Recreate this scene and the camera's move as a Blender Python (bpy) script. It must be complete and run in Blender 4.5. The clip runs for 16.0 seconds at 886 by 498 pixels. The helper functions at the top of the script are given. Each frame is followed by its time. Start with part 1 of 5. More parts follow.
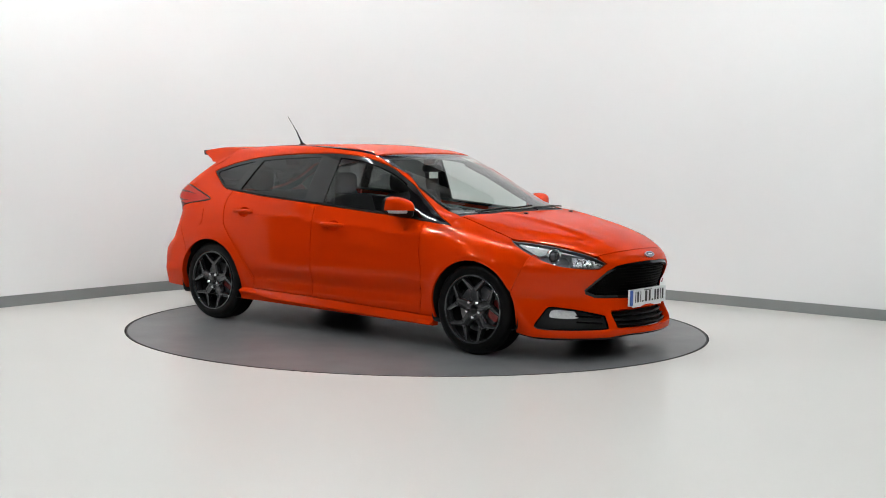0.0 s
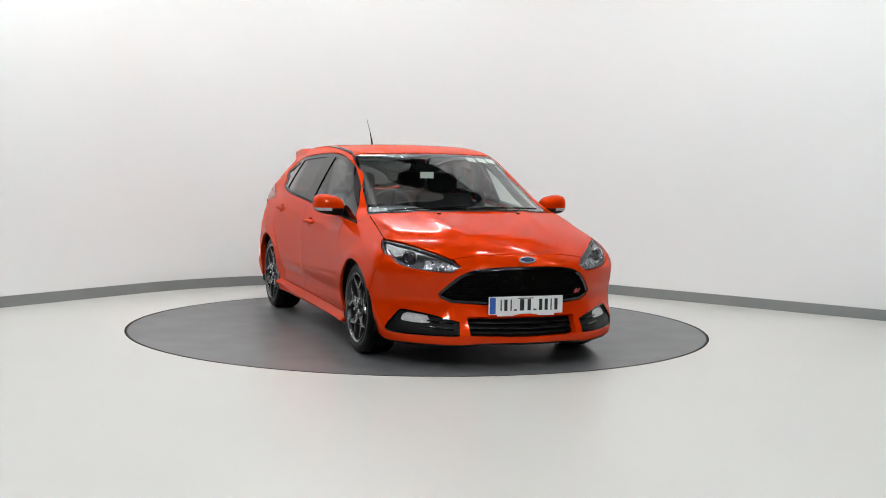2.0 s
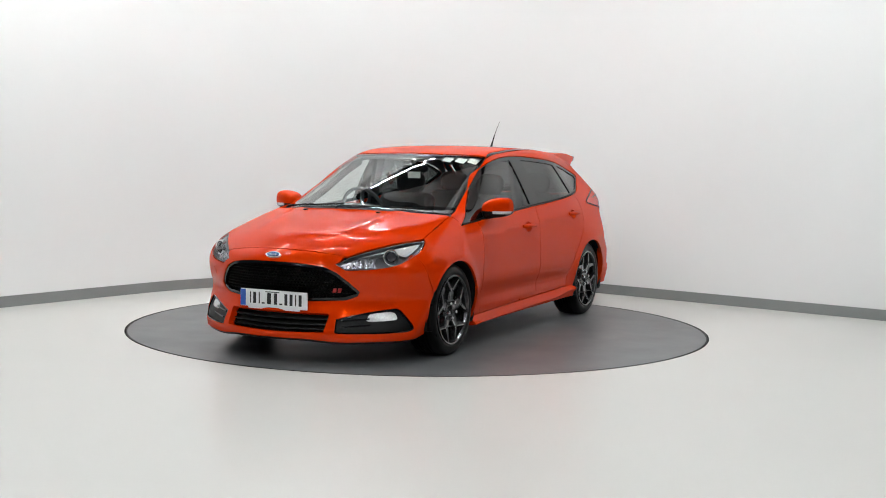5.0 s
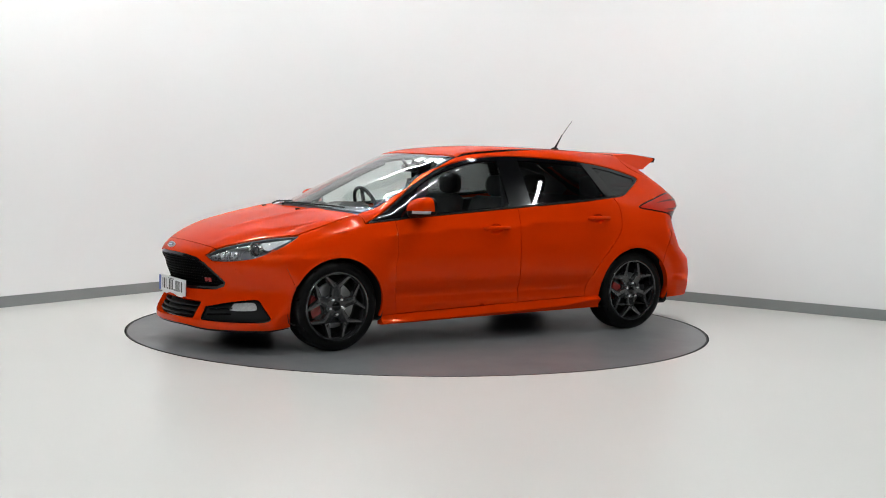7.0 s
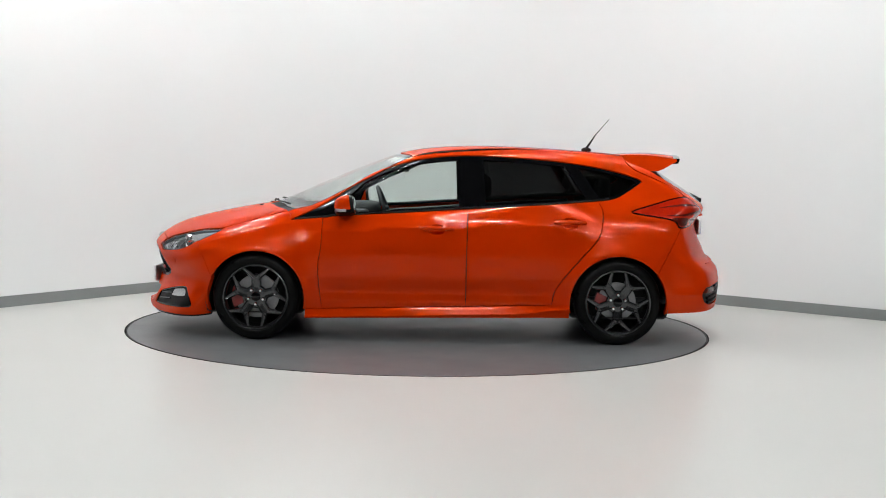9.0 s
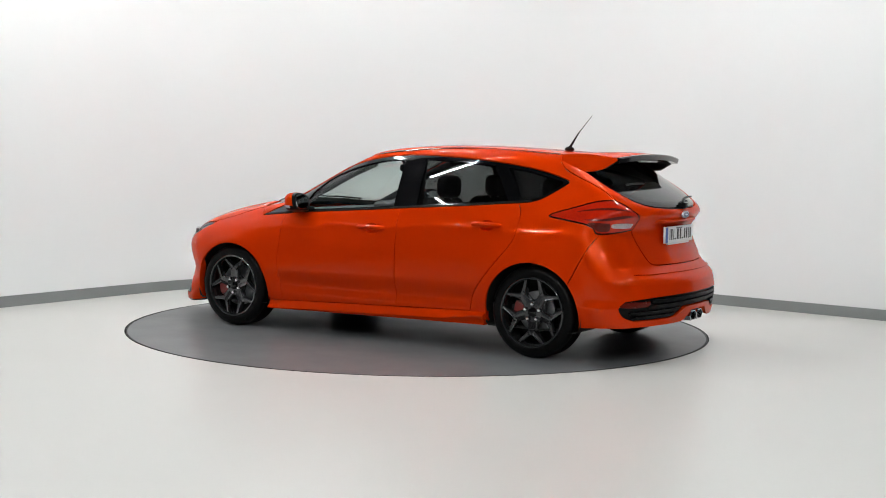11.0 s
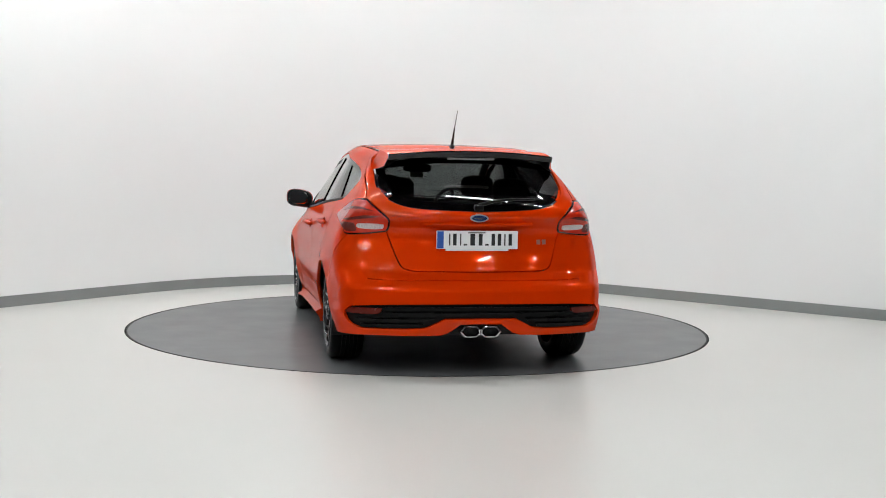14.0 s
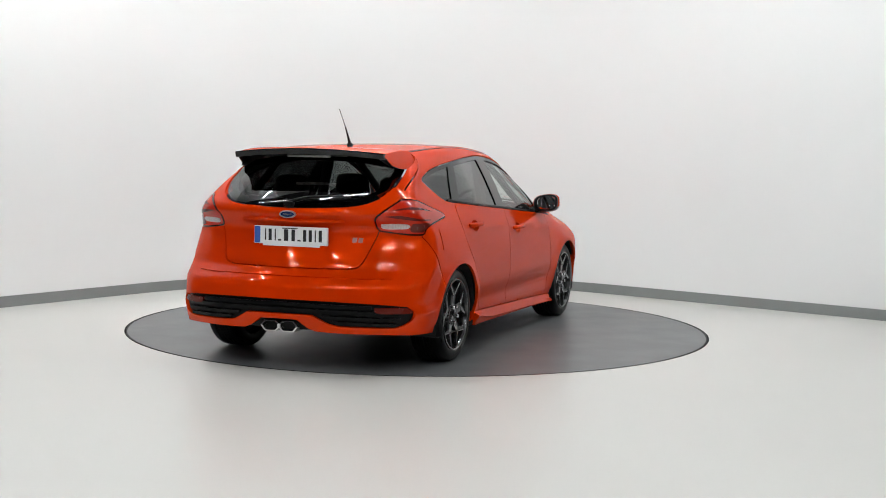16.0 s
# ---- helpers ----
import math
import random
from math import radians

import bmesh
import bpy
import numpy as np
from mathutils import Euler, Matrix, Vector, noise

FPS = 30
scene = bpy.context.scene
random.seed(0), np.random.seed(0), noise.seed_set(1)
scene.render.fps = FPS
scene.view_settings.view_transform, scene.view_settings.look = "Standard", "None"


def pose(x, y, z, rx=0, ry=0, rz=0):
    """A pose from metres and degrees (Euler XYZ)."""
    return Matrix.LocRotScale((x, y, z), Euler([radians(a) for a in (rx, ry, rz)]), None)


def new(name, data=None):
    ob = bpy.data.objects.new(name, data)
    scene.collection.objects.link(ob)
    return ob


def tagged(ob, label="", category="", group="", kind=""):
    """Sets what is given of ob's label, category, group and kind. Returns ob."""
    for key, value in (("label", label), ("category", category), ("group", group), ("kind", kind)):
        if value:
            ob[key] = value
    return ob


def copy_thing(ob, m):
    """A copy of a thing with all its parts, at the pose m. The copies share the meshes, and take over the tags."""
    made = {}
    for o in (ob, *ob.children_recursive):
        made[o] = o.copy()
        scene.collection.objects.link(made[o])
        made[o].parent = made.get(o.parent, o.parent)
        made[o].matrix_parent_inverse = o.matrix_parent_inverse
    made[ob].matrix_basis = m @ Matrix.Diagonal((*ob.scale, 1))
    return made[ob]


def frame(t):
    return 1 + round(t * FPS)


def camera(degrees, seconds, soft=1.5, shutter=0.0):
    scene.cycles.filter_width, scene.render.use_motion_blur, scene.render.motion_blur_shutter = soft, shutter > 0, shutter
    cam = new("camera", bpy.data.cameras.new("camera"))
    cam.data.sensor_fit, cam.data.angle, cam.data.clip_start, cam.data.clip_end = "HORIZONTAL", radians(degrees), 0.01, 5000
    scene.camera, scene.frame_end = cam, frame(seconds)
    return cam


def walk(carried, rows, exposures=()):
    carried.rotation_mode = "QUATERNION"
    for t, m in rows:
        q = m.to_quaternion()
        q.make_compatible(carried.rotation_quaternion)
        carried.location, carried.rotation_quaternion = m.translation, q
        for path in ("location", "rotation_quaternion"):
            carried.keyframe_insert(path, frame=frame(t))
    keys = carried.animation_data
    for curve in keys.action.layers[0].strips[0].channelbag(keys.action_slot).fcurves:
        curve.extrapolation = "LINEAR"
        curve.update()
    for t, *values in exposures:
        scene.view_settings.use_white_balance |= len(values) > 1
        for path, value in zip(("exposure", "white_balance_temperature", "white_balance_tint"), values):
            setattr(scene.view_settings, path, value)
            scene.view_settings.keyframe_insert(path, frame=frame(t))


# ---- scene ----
cam = camera(38.83, 16.0, soft=1.0)
eye = pose(0, -10.003, 1.391, 90 - 4.400, 0, -1.083) @ pose(0, 0, 0, 0, 0, 0.997)
walk(cam, [(0.0, eye), (16.0, eye)])

# ---- light ----
world = bpy.data.worlds.new("room_air")
world.use_nodes = True
world.node_tree.nodes["Background"].inputs[0].default_value = (0.9, 0.95, 1.0, 1)
world.node_tree.nodes["Background"].inputs[1].default_value = 0.005
scene.world = world
scene.view_settings.exposure = 1.04
LED = 118.0  # glow of the ceiling battens


# ---- materials ----
def material(name, colour, rough=0.5, metal=0.0, coat=0.0, grain=0.0, scale=40.0, bump=0.0, patch=0.0, patch_scale=2.0, spec=0.5, coat_rough=0.03):
    """A surface with fine grain and large soft patches in its colour and roughness."""
    m = bpy.data.materials.new(name)
    m.use_nodes = True
    nt = m.node_tree
    b = nt.nodes["Principled BSDF"]
    b.inputs["Roughness"].default_value, b.inputs["Metallic"].default_value = rough, metal
    b.inputs["Coat Weight"].default_value, b.inputs["Coat Roughness"].default_value = coat, coat_rough
    b.inputs["Specular IOR Level"].default_value = spec
    b.inputs["Base Color"].default_value = (*colour, 1)
    pos = nt.nodes.new("ShaderNodeTexCoord").outputs["Object"]

    def cloud(size, detail=4.0):
        n = nt.nodes.new("ShaderNodeTexNoise")
        n.inputs["Scale"].default_value, n.inputs["Detail"].default_value = size, detail
        nt.links.new(pos, n.inputs["Vector"])
        return n.outputs["Fac"]

    def spread(fac, lo, hi):
        r = nt.nodes.new("ShaderNodeMapRange")
        r.inputs["From Min"].default_value, r.inputs["From Max"].default_value = 0.2, 0.8
        r.clamp = False
        r.inputs["To Min"].default_value, r.inputs["To Max"].default_value = lo, hi
        nt.links.new(fac, r.inputs["Value"])
        return r.outputs["Result"]

    fine = cloud(scale)
    if grain or patch:
        mul = nt.nodes.new("ShaderNodeMath")
        mul.operation = "MULTIPLY"
        nt.links.new(spread(fine, 1 - grain, 1 + grain), mul.inputs[0])
        nt.links.new(spread(cloud(patch_scale), 1 - patch, 1 + patch), mul.inputs[1])
        mix = nt.nodes.new("ShaderNodeVectorMath")
        mix.operation = "SCALE"
        mix.inputs[0].default_value = colour
        nt.links.new(mul.outputs[0], mix.inputs["Scale"])
        nt.links.new(mix.outputs[0], b.inputs["Base Color"])
        nt.links.new(spread(cloud(patch_scale * 2.3), rough * (1 - 2 * patch), rough * (1 + 2 * patch)), b.inputs["Roughness"])
    if bump:
        bp = nt.nodes.new("ShaderNodeBump")
        bp.inputs["Strength"].default_value, bp.inputs["Distance"].default_value = 0.4, bump
        nt.links.new(fine, bp.inputs["Height"])
        nt.links.new(bp.outputs[0], b.inputs["Normal"])
    return m


def glass(name, tint, gloss=1.0):
    """A clear or tinted pane: it lets light through in its tint and mirrors by the angle."""
    m = bpy.data.materials.new(name)
    m.use_nodes = True
    nt = m.node_tree
    nt.nodes.remove(nt.nodes["Principled BSDF"])
    clear, shine, mix, lw, bend, rise = (nt.nodes.new("ShaderNode" + k) for k in ("BsdfTransparent", "BsdfGlossy", "MixShader", "LayerWeight", "Math", "MapRange"))
    clear.inputs[0].default_value = (*tint, 1)
    shine.inputs["Color"].default_value = (gloss, gloss, gloss, 1)
    shine.inputs["Roughness"].default_value = 0.01
    lw.inputs["Blend"].default_value = 0.5
    bend.operation, bend.inputs[1].default_value = "POWER", 4.5
    rise.inputs["To Min"].default_value, rise.inputs["To Max"].default_value = 0.04, 0.9
    nt.links.new(lw.outputs["Facing"], bend.inputs[0])
    nt.links.new(bend.outputs[0], rise.inputs["Value"])
    nt.links.new(rise.outputs[0], mix.inputs[0])
    nt.links.new(clear.outputs[0], mix.inputs[1])
    nt.links.new(shine.outputs[0], mix.inputs[2])
    nt.links.new(mix.outputs[0], nt.nodes["Material Output"].inputs[0])
    return m


def glow(name, colour, power):
    m = bpy.data.materials.new(name)
    m.use_nodes = True
    b = m.node_tree.nodes["Principled BSDF"]
    b.inputs["Base Color"].default_value = (0.8, 0.8, 0.8, 1)
    b.inputs["Emission Color"].default_value = (*colour, 1)
    b.inputs["Emission Strength"].default_value = power
    return m


PAINT = material("orange_red_paint", (0.60, 0.031, 0.0004), 0.14, 0.09, 0.42, 0.03, 900, 0, 0.02, 1.5, 0.0, 0.008)
GLOSS_BLACK = material("gloss_black_trim", (0.002, 0.002, 0.0024), 0.06, 0, 0, 0, 40, 0, 0, 2, 0.45)
BLACK = material("black_plastic", (0.0025, 0.0025, 0.0028), 0.42, 0, 0, 0.15, 300, 0.0005, 0.1, 6, 0.14)
MESH_BLACK = material("matt_black_mesh", (0.002, 0.002, 0.002), 0.5, 0, 0, 0.1, 300, 0, 0.1, 6, 0.06)
LINER = material("black_lining", (0.006, 0.006, 0.006), 0.85)
RUBBER = material("tyre_rubber", (0.0025, 0.0025, 0.0025), 0.34, 0, 0, 0.2, 120, 0.0004, 0.15, 8, 0.13)
ALLOY = material("dark_grey_alloy", (0.055, 0.055, 0.058), 0.2, 0.8, 0.7, 0.06, 400, 0, 0.05, 8)
STEEL = material("brake_steel", (0.30, 0.30, 0.31), 0.35, 0.9, 0, 0.1, 90, 0, 0.1, 5)
CALIPER = material("red_caliper_paint", (0.22, 0.008, 0.006), 0.35, 0, 0.5)
CHROME = material("chrome", (0.80, 0.80, 0.81), 0.16, 1.0)
SATIN = material("satin_silver", (0.45, 0.45, 0.46), 0.3, 0.8)
CABIN = material("cabin_cloth", (0.014, 0.014, 0.016), 0.8, 0, 0, 0.2, 220, 0.001, 0.1, 5)
DASH = material("dashboard_plastic", (0.035, 0.036, 0.038), 0.55, 0, 0, 0.15, 260, 0.0006, 0.1, 5)
HEADLINING = material("grey_headlining", (0.25, 0.25, 0.25), 0.9, 0, 0, 0.08, 200, 0.0005, 0.05, 4)
CLEAR = glass("clear_glass", (0.80, 0.86, 0.84))
PRIVACY = glass("privacy_glass", (0.11, 0.115, 0.115))
LENS = glass("lamp_cover", (0.93, 0.94, 0.95), 0.3)
RED_LENS = material("red_lamp_lens", (0.45, 0.014, 0.002), 0.14, 0, 0.35, 0.12, 60, 0.001, 0.1, 12, 0.2)
DARK_RED = material("dark_red_reflector", (0.10, 0.007, 0.003), 0.25, 0, 0.2, 0.15, 160, 0.001, 0.1, 12, 0.2)
WHITE_LENS = material("ribbed_clear_lens", (0.50, 0.50, 0.50), 0.15, 0.2, 0.6, 0.25, 90, 0.002, 0.1, 20)
PLATE_WHITE = material("plate_white", (0.78, 0.79, 0.80), 0.35, 0, 0.2, 0.02, 200, 0, 0.03, 10)
PLATE_BLUE = material("plate_blue", (0.03, 0.10, 0.42), 0.35)
INK = material("black_ink", (0.01, 0.01, 0.012), 0.4)
BADGE_BLUE = material("badge_blue", (0.01, 0.03, 0.10), 0.2, 0.2, 0.6)
BADGE_RED = material("badge_red", (0.35, 0.02, 0.02), 0.3)
BADGE_TAIL = material("dull_red_silver_badge", (0.26, 0.10, 0.08), 0.5, 0.3)
LABEL = material("paper_label", (0.75, 0.76, 0.72), 0.6, 0, 0, 0.1, 120)
MIRROR = material("mirror_silver", (0.85, 0.86, 0.88), 0.02, 1.0)
WALL = material("white_wall_paint", (0.78, 0.78, 0.78), 0.6, 0, 0, 0.008, 160, 0.0004, 0.012, 0.9, 0.3)
# for the unseen walls and ceiling round the camera: dark, so the car mirrors darkness
UNSEEN_DARK = material("unseen_dark_shell", (0.055, 0.055, 0.06), 0.7, 0, 0, 0.02, 120, 0.0004, 0.03, 0.8, 0.3)
SKIRTING = material("grey_skirting_paint", (0.215, 0.225, 0.225), 0.45, 0, 0, 0.03, 90, 0.0003, 0.05, 2.5)
CEILING = material("ceiling_paint", (0.70, 0.70, 0.70), 0.8, 0, 0, 0.01, 90, 0, 0.02, 1)
FLOOR = material("pale_resin_floor", (0.60, 0.585, 0.56), 0.30, 0, 0, 0.012, 70, 0, 0.024, 0.6, 0.4)
DISC = material("grey_turntable_coating", (0.122, 0.126, 0.130), 0.36, 0, 0, 0.06, 260, 0.0004, 0.06, 1.3, 0.45)
PIT = material("dark_pit", (0.01, 0.01, 0.01), 0.8)
LED_GLOW = glow("led_diffuser", (0.945, 0.985, 0.985), LED)


# ---- the car's outer skin: one smooth field, solved along rays ----
def curve(xs, ys):
    """A smooth curve through the knots (cubic Hermite), for numpy arrays."""
    xs, ys = np.array(xs, float), np.array(ys, float)
    m = np.gradient(ys, xs)

    def at(x):
        x = np.clip(x, xs[0], xs[-1])
        i = np.clip(np.searchsorted(xs, x) - 1, 0, len(xs) - 2)
        h = xs[i + 1] - xs[i]
        s = (x - xs[i]) / h
        return ((2 * s ** 3 - 3 * s ** 2 + 1) * ys[i] + (s ** 3 - 2 * s ** 2 + s) * h * m[i]
                + (3 * s ** 2 - 2 * s ** 3) * ys[i + 1] + (s ** 3 - s ** 2) * h * m[i + 1])
    return at


def step(x, a, b):
    s = np.clip((x - a) / (b - a), 0, 1)
    return s * s * (3 - 2 * s)


def smax(a, b, k):
    h = np.maximum(k - np.abs(a - b), 0) / k
    return np.maximum(a, b) + h * h * k / 4


profile = curve([-2.3, -1.9, -1.6, -1.35, -0.99, -0.54, -0.32, -0.01, 0.20, 0.33, 0.52, 0.71, 0.98, 1.17, 1.27, 1.47, 1.69, 2.01, 2.18, 2.27, 2.5],
                [1.27, 1.335, 1.372, 1.402, 1.428, 1.447, 1.449, 1.434, 1.408, 1.378, 1.308, 1.232, 1.116, 1.028, 0.990, 0.953, 0.908, 0.823, 0.755, 0.70, 0.5])
plan = curve([-2.3, -2.0, -1.7, -1.324, -0.85, -0.4, 0.1, 0.6, 0.95, 1.324, 1.7, 2.0, 2.3],
             [0.79, 0.838, 0.880, 0.903, 0.893, 0.888, 0.886, 0.888, 0.895, 0.908, 0.885, 0.845, 0.78])
nose = curve([0.0, 0.15, 0.22, 0.32, 0.42, 0.55, 0.64, 0.70, 0.76, 0.85, 1.0],
             [2.22, 2.262, 2.268, 2.218, 2.184, 2.222, 2.234, 2.215, 2.16, 2.05, 1.85])
tail = curve([0.0, 0.20, 0.30, 0.42, 0.50, 0.555, 0.60, 0.645, 0.70, 0.78, 0.90, 0.96, 0.985, 1.035, 1.09, 1.27, 1.40, 1.6],
             [-2.14, -2.165, -2.185, -2.20, -2.19, -2.175, -2.13, -2.085, -2.06, -2.025, -2.004, -2.045, -2.062, -2.045, -1.985, -1.715, -1.53, -1.25])


def belt(x):
    return 0.968 - 0.074 * x


def half_width(x, z):
    zb = belt(x)
    shoulder = 0.062 + 0.085 * step(x, 0.7, 1.6) + 0.085 * step(-x, 0.75, 1.45)
    up = np.clip(z - 0.62, 0, None)
    rise = np.minimum(up / (zb - 0.62), 1)
    over = np.clip(z - zb, 0, None)
    lean = 0.44 + 0.10 * step(-x, 0.9, 1.6)
    w = plan(x) - shoulder * rise ** 2.2 - lean * over - 0.22 * over ** 2
    w = w - 0.055 * np.clip((0.52 - z) / 0.32, 0, 1.4) ** 2
    cabin = step(1.02 - np.abs(x), 0, 0.25)
    w = w - cabin * 0.024 * np.exp(-((z - 0.375) / 0.065) ** 2)
    w = w + cabin * 0.010 * np.exp(-np.abs(z - (0.845 - 0.045 * x)) / 0.035)
    w = w + (0.020 * step(x, 1.66, 1.80) + 0.020 * step(-x, 1.66, 1.80)) * (1 - step(z, 0.375, 0.435))
    for cx in (-1.324, 1.324):
        r = np.hypot(x - cx, z - 0.315)
        w = w + 0.014 * np.exp(-((r - 0.35) / 0.055) ** 2) * step(z, 0.2, 0.4)
    return w


def skin(x, y, z):
    """Negative inside the car's body, positive outside."""
    a = np.abs(y)
    side = a - half_width(x, z)
    bow = 0.34 + 0.38 * step(x, 0.0, 0.7)
    roof = profile(x + bow * a * a) - 0.055 * a * a * step(-x, -0.6, 0.2)
    # two power lines on the bonnet
    ridge = 0.40 + 0.13 * (1.3 - x)
    roof = roof + 0.010 * np.exp(-((a - ridge) / 0.05) ** 2) * step(x, 1.0, 1.4) * step(-x, -2.15, -1.7)
    top = (z - roof) * 0.9
    front = x - (nose(z) - 0.62 * a * a)
    back = (tail(z) + 0.27 * a * a + 0.10 * a ** 4) - x
    return smax(smax(side, top, 0.075), smax(front, back, 0.02), 0.10)


def rays(view, u, v):
    """Starting points and directions of the rays of a view: S side (x, z), T top (x, y), F front and R rear (degrees round an axis, z)."""
    u, v = np.asarray(u, float), np.asarray(v, float)
    o, n = np.zeros_like(u), np.ones_like(u)
    if view == "S":
        return np.stack([u, 1.25 * n, v], 1), np.stack([o, -n, o], 1)
    if view == "T":
        return np.stack([u, v, 1.9 * n], 1), np.stack([o, o, -n], 1)
    sx = 1 if view == "F" else -1
    c, s = np.cos(np.radians(u)) * sx, np.sin(np.radians(u))
    return np.stack([sx * 1.2 + 1.7 * c, 1.7 * s, v], 1), np.stack([-c, -s, o], 1)


def flat(view, p):
    """The coordinates of points p in a view."""
    p = np.asarray(p, float)
    if view == "S":
        return p[:, [0, 2]]
    if view == "T":
        return p[:, [0, 1]]
    sx = 1 if view == "F" else -1
    return np.stack([np.degrees(np.arctan2(p[:, 1], sx * p[:, 0] - 1.2)), p[:, 2]], 1)


def meet(o, d, reach=1.7):
    """Where the rays meet the skin."""
    ts = np.linspace(0, reach, 100)
    f = np.stack([skin(*(o + t * d).T) for t in ts])
    inside = f < 0
    hit = np.where(inside.any(0), inside.argmax(0), f.argmin(0))
    lo, hi = ts[np.maximum(hit - 1, 0)], ts[hit]
    for _ in range(26):
        mid = (lo + hi) / 2
        neg = skin(*(o + mid[:, None] * d).T) < 0
        hi, lo = np.where(neg, mid, hi), np.where(neg, lo, mid)
    return o + hi[:, None] * d


def normals(p, e=0.003):
    g = np.stack([skin(*(p + e * np.eye(3)[i]).T) - skin(*(p - e * np.eye(3)[i]).T) for i in range(3)], 1)
    return g / np.maximum(np.linalg.norm(g, axis=1, keepdims=True), 1e-9)


def lift(view, pts):
    """Points of a view, laid on the skin."""
    pts = np.asarray(pts, float)
    return meet(*rays(view, pts[:, 0], pts[:, 1]))


# ---- building ----
def mesh_of(name, verts, faces, vn=None, smooth=True):
    me = bpy.data.meshes.new(name)
    me.from_pydata([tuple(map(float, v)) for v in verts], [], [tuple(map(int, f)) for f in faces])
    me.update()
    if smooth:
        me.shade_smooth()
    if vn is not None:
        me.normals_split_custom_set_from_vertices([tuple(map(float, n)) for n in vn])
    return me


def link(name, me, mat, parent=None, label=""):
    me.materials.append(mat)
    ob = new(name, me)
    if parent is not None:
        ob.parent = parent
    return tagged(ob, label)


def part(name, bm, mat, parent=None, label="", smooth=None):
    """Links a bmesh as one mesh object under a thing or a part. smooth: angle in degrees below which edges look round."""
    me = bpy.data.meshes.new(name)
    bmesh.ops.recalc_face_normals(bm, faces=bm.faces)
    if smooth:
        for f in bm.faces:
            f.smooth = True
        for e in bm.edges:
            e.smooth = len(e.link_faces) == 2 and e.calc_face_angle(0) < radians(smooth)
    bm.to_mesh(me)
    bm.free()
    return link(name, me, mat, parent, label)


def box(bm, x0, x1, y0, y1, z0, z1, bevel=0.0, m=None):
    r = bmesh.ops.create_cube(bm, size=1.0)
    vs = r["verts"]
    t = Matrix.Translation(((x0 + x1) / 2, (y0 + y1) / 2, (z0 + z1) / 2)) @ Matrix.Diagonal((x1 - x0, y1 - y0, z1 - z0, 1))
    bmesh.ops.transform(bm, matrix=(m @ t if m is not None else t), verts=vs)
    if bevel:
        es = list({e for v in vs for e in v.link_edges})
        bmesh.ops.bevel(bm, geom=es, offset=bevel, segments=3, profile=0.5, affect="EDGES")
    return bm


def lathe(bm, rings, n=48, closed=False):
    """Turns the profile (radius, offset along y) round the y axis."""
    loops = []
    for r, y in rings:
        loops.append([bm.verts.new((r * math.cos(2 * math.pi * i / n), y, r * math.sin(2 * math.pi * i / n))) for i in range(n)])
    pairs = list(zip(loops, loops[1:])) + ([(loops[-1], loops[0])] if closed else [])
    for a, b in pairs:
        for i in range(n):
            bm.faces.new((a[i], a[(i + 1) % n], b[(i + 1) % n], b[i]))
    return loops


def prism(bm, pts, d0, d1, m=None):
    """Extrudes a flat outline (u, v) along w from d0 to d1; m places it."""
    m = m if m is not None else Matrix()
    lo = [bm.verts.new(m @ Vector((u, v, d0))) for u, v in pts]
    hi = [bm.verts.new(m @ Vector((u, v, d1))) for u, v in pts]
    n = len(pts)
    for i in range(n):
        bm.faces.new((lo[i], lo[(i + 1) % n], hi[(i + 1) % n], hi[i]))
    bm.faces.new(hi)
    bm.faces.new(lo[::-1])
    return bm


def tube(bm, path, radius, n=8):
    """A round bar along a path; radius may be a list."""
    path = [Vector(p) for p in path]
    rad = radius if isinstance(radius, (list, tuple)) else [radius] * len(path)
    loops = []
    for i, p in enumerate(path):
        d = (path[min(i + 1, len(path) - 1)] - path[max(i - 1, 0)]).normalized()
        a = d.orthogonal().normalized() if not loops else (a - d * a.dot(d)).normalized()
        b = d.cross(a)
        loops.append([bm.verts.new(p + rad[i] * (math.cos(2 * math.pi * k / n) * a + math.sin(2 * math.pi * k / n) * b)) for k in range(n)])
    for u, v in zip(loops, loops[1:]):
        for k in range(n):
            bm.faces.new((u[k], u[(k + 1) % n], v[(k + 1) % n], v[k]))
    bm.faces.new(loops[0][::-1])
    bm.faces.new(loops[-1])
    return bm


def smooth_line(pts, each=6):
    """A rounded line through a few points (Catmull-Rom)."""
    p = np.array(pts, float)
    q = np.vstack([2 * p[0] - p[1], p, 2 * p[-1] - p[-2]])
    out = []
    for i in range(1, len(q) - 2):
        for s in np.arange(each) / each:
            a, b, c, d = q[i - 1:i + 3]
            out.append(0.5 * (2 * b + (c - a) * s + (2 * a - 5 * b + 4 * c - d) * s * s + (3 * b - a - 3 * c + d) * s ** 3))
    out.append(p[-1])
    return np.array(out)


def inside(poly, pts):
    x, y = pts[:, 0], pts[:, 1]
    res = np.zeros(len(pts), bool)
    a, b = poly, np.roll(poly, -1, 0)
    for (x0, y0), (x1, y1) in zip(a, b):
        if y0 != y1:
            res ^= ((y0 > y) != (y1 > y)) & (x < (x1 - x0) * (y - y0) / (y1 - y0) + x0)
    return res


def resample(poly, gap):
    out = []
    for a, b in zip(poly, np.roll(poly, -1, 0)):
        n = max(1, int(np.ceil(np.linalg.norm(b - a) / gap)))
        out += [a + (b - a) * k / n for k in range(n)]
    out = np.array(out)
    keep = np.linalg.norm(out - np.roll(out, 1, 0), axis=1) > gap * 0.08
    return out[keep]


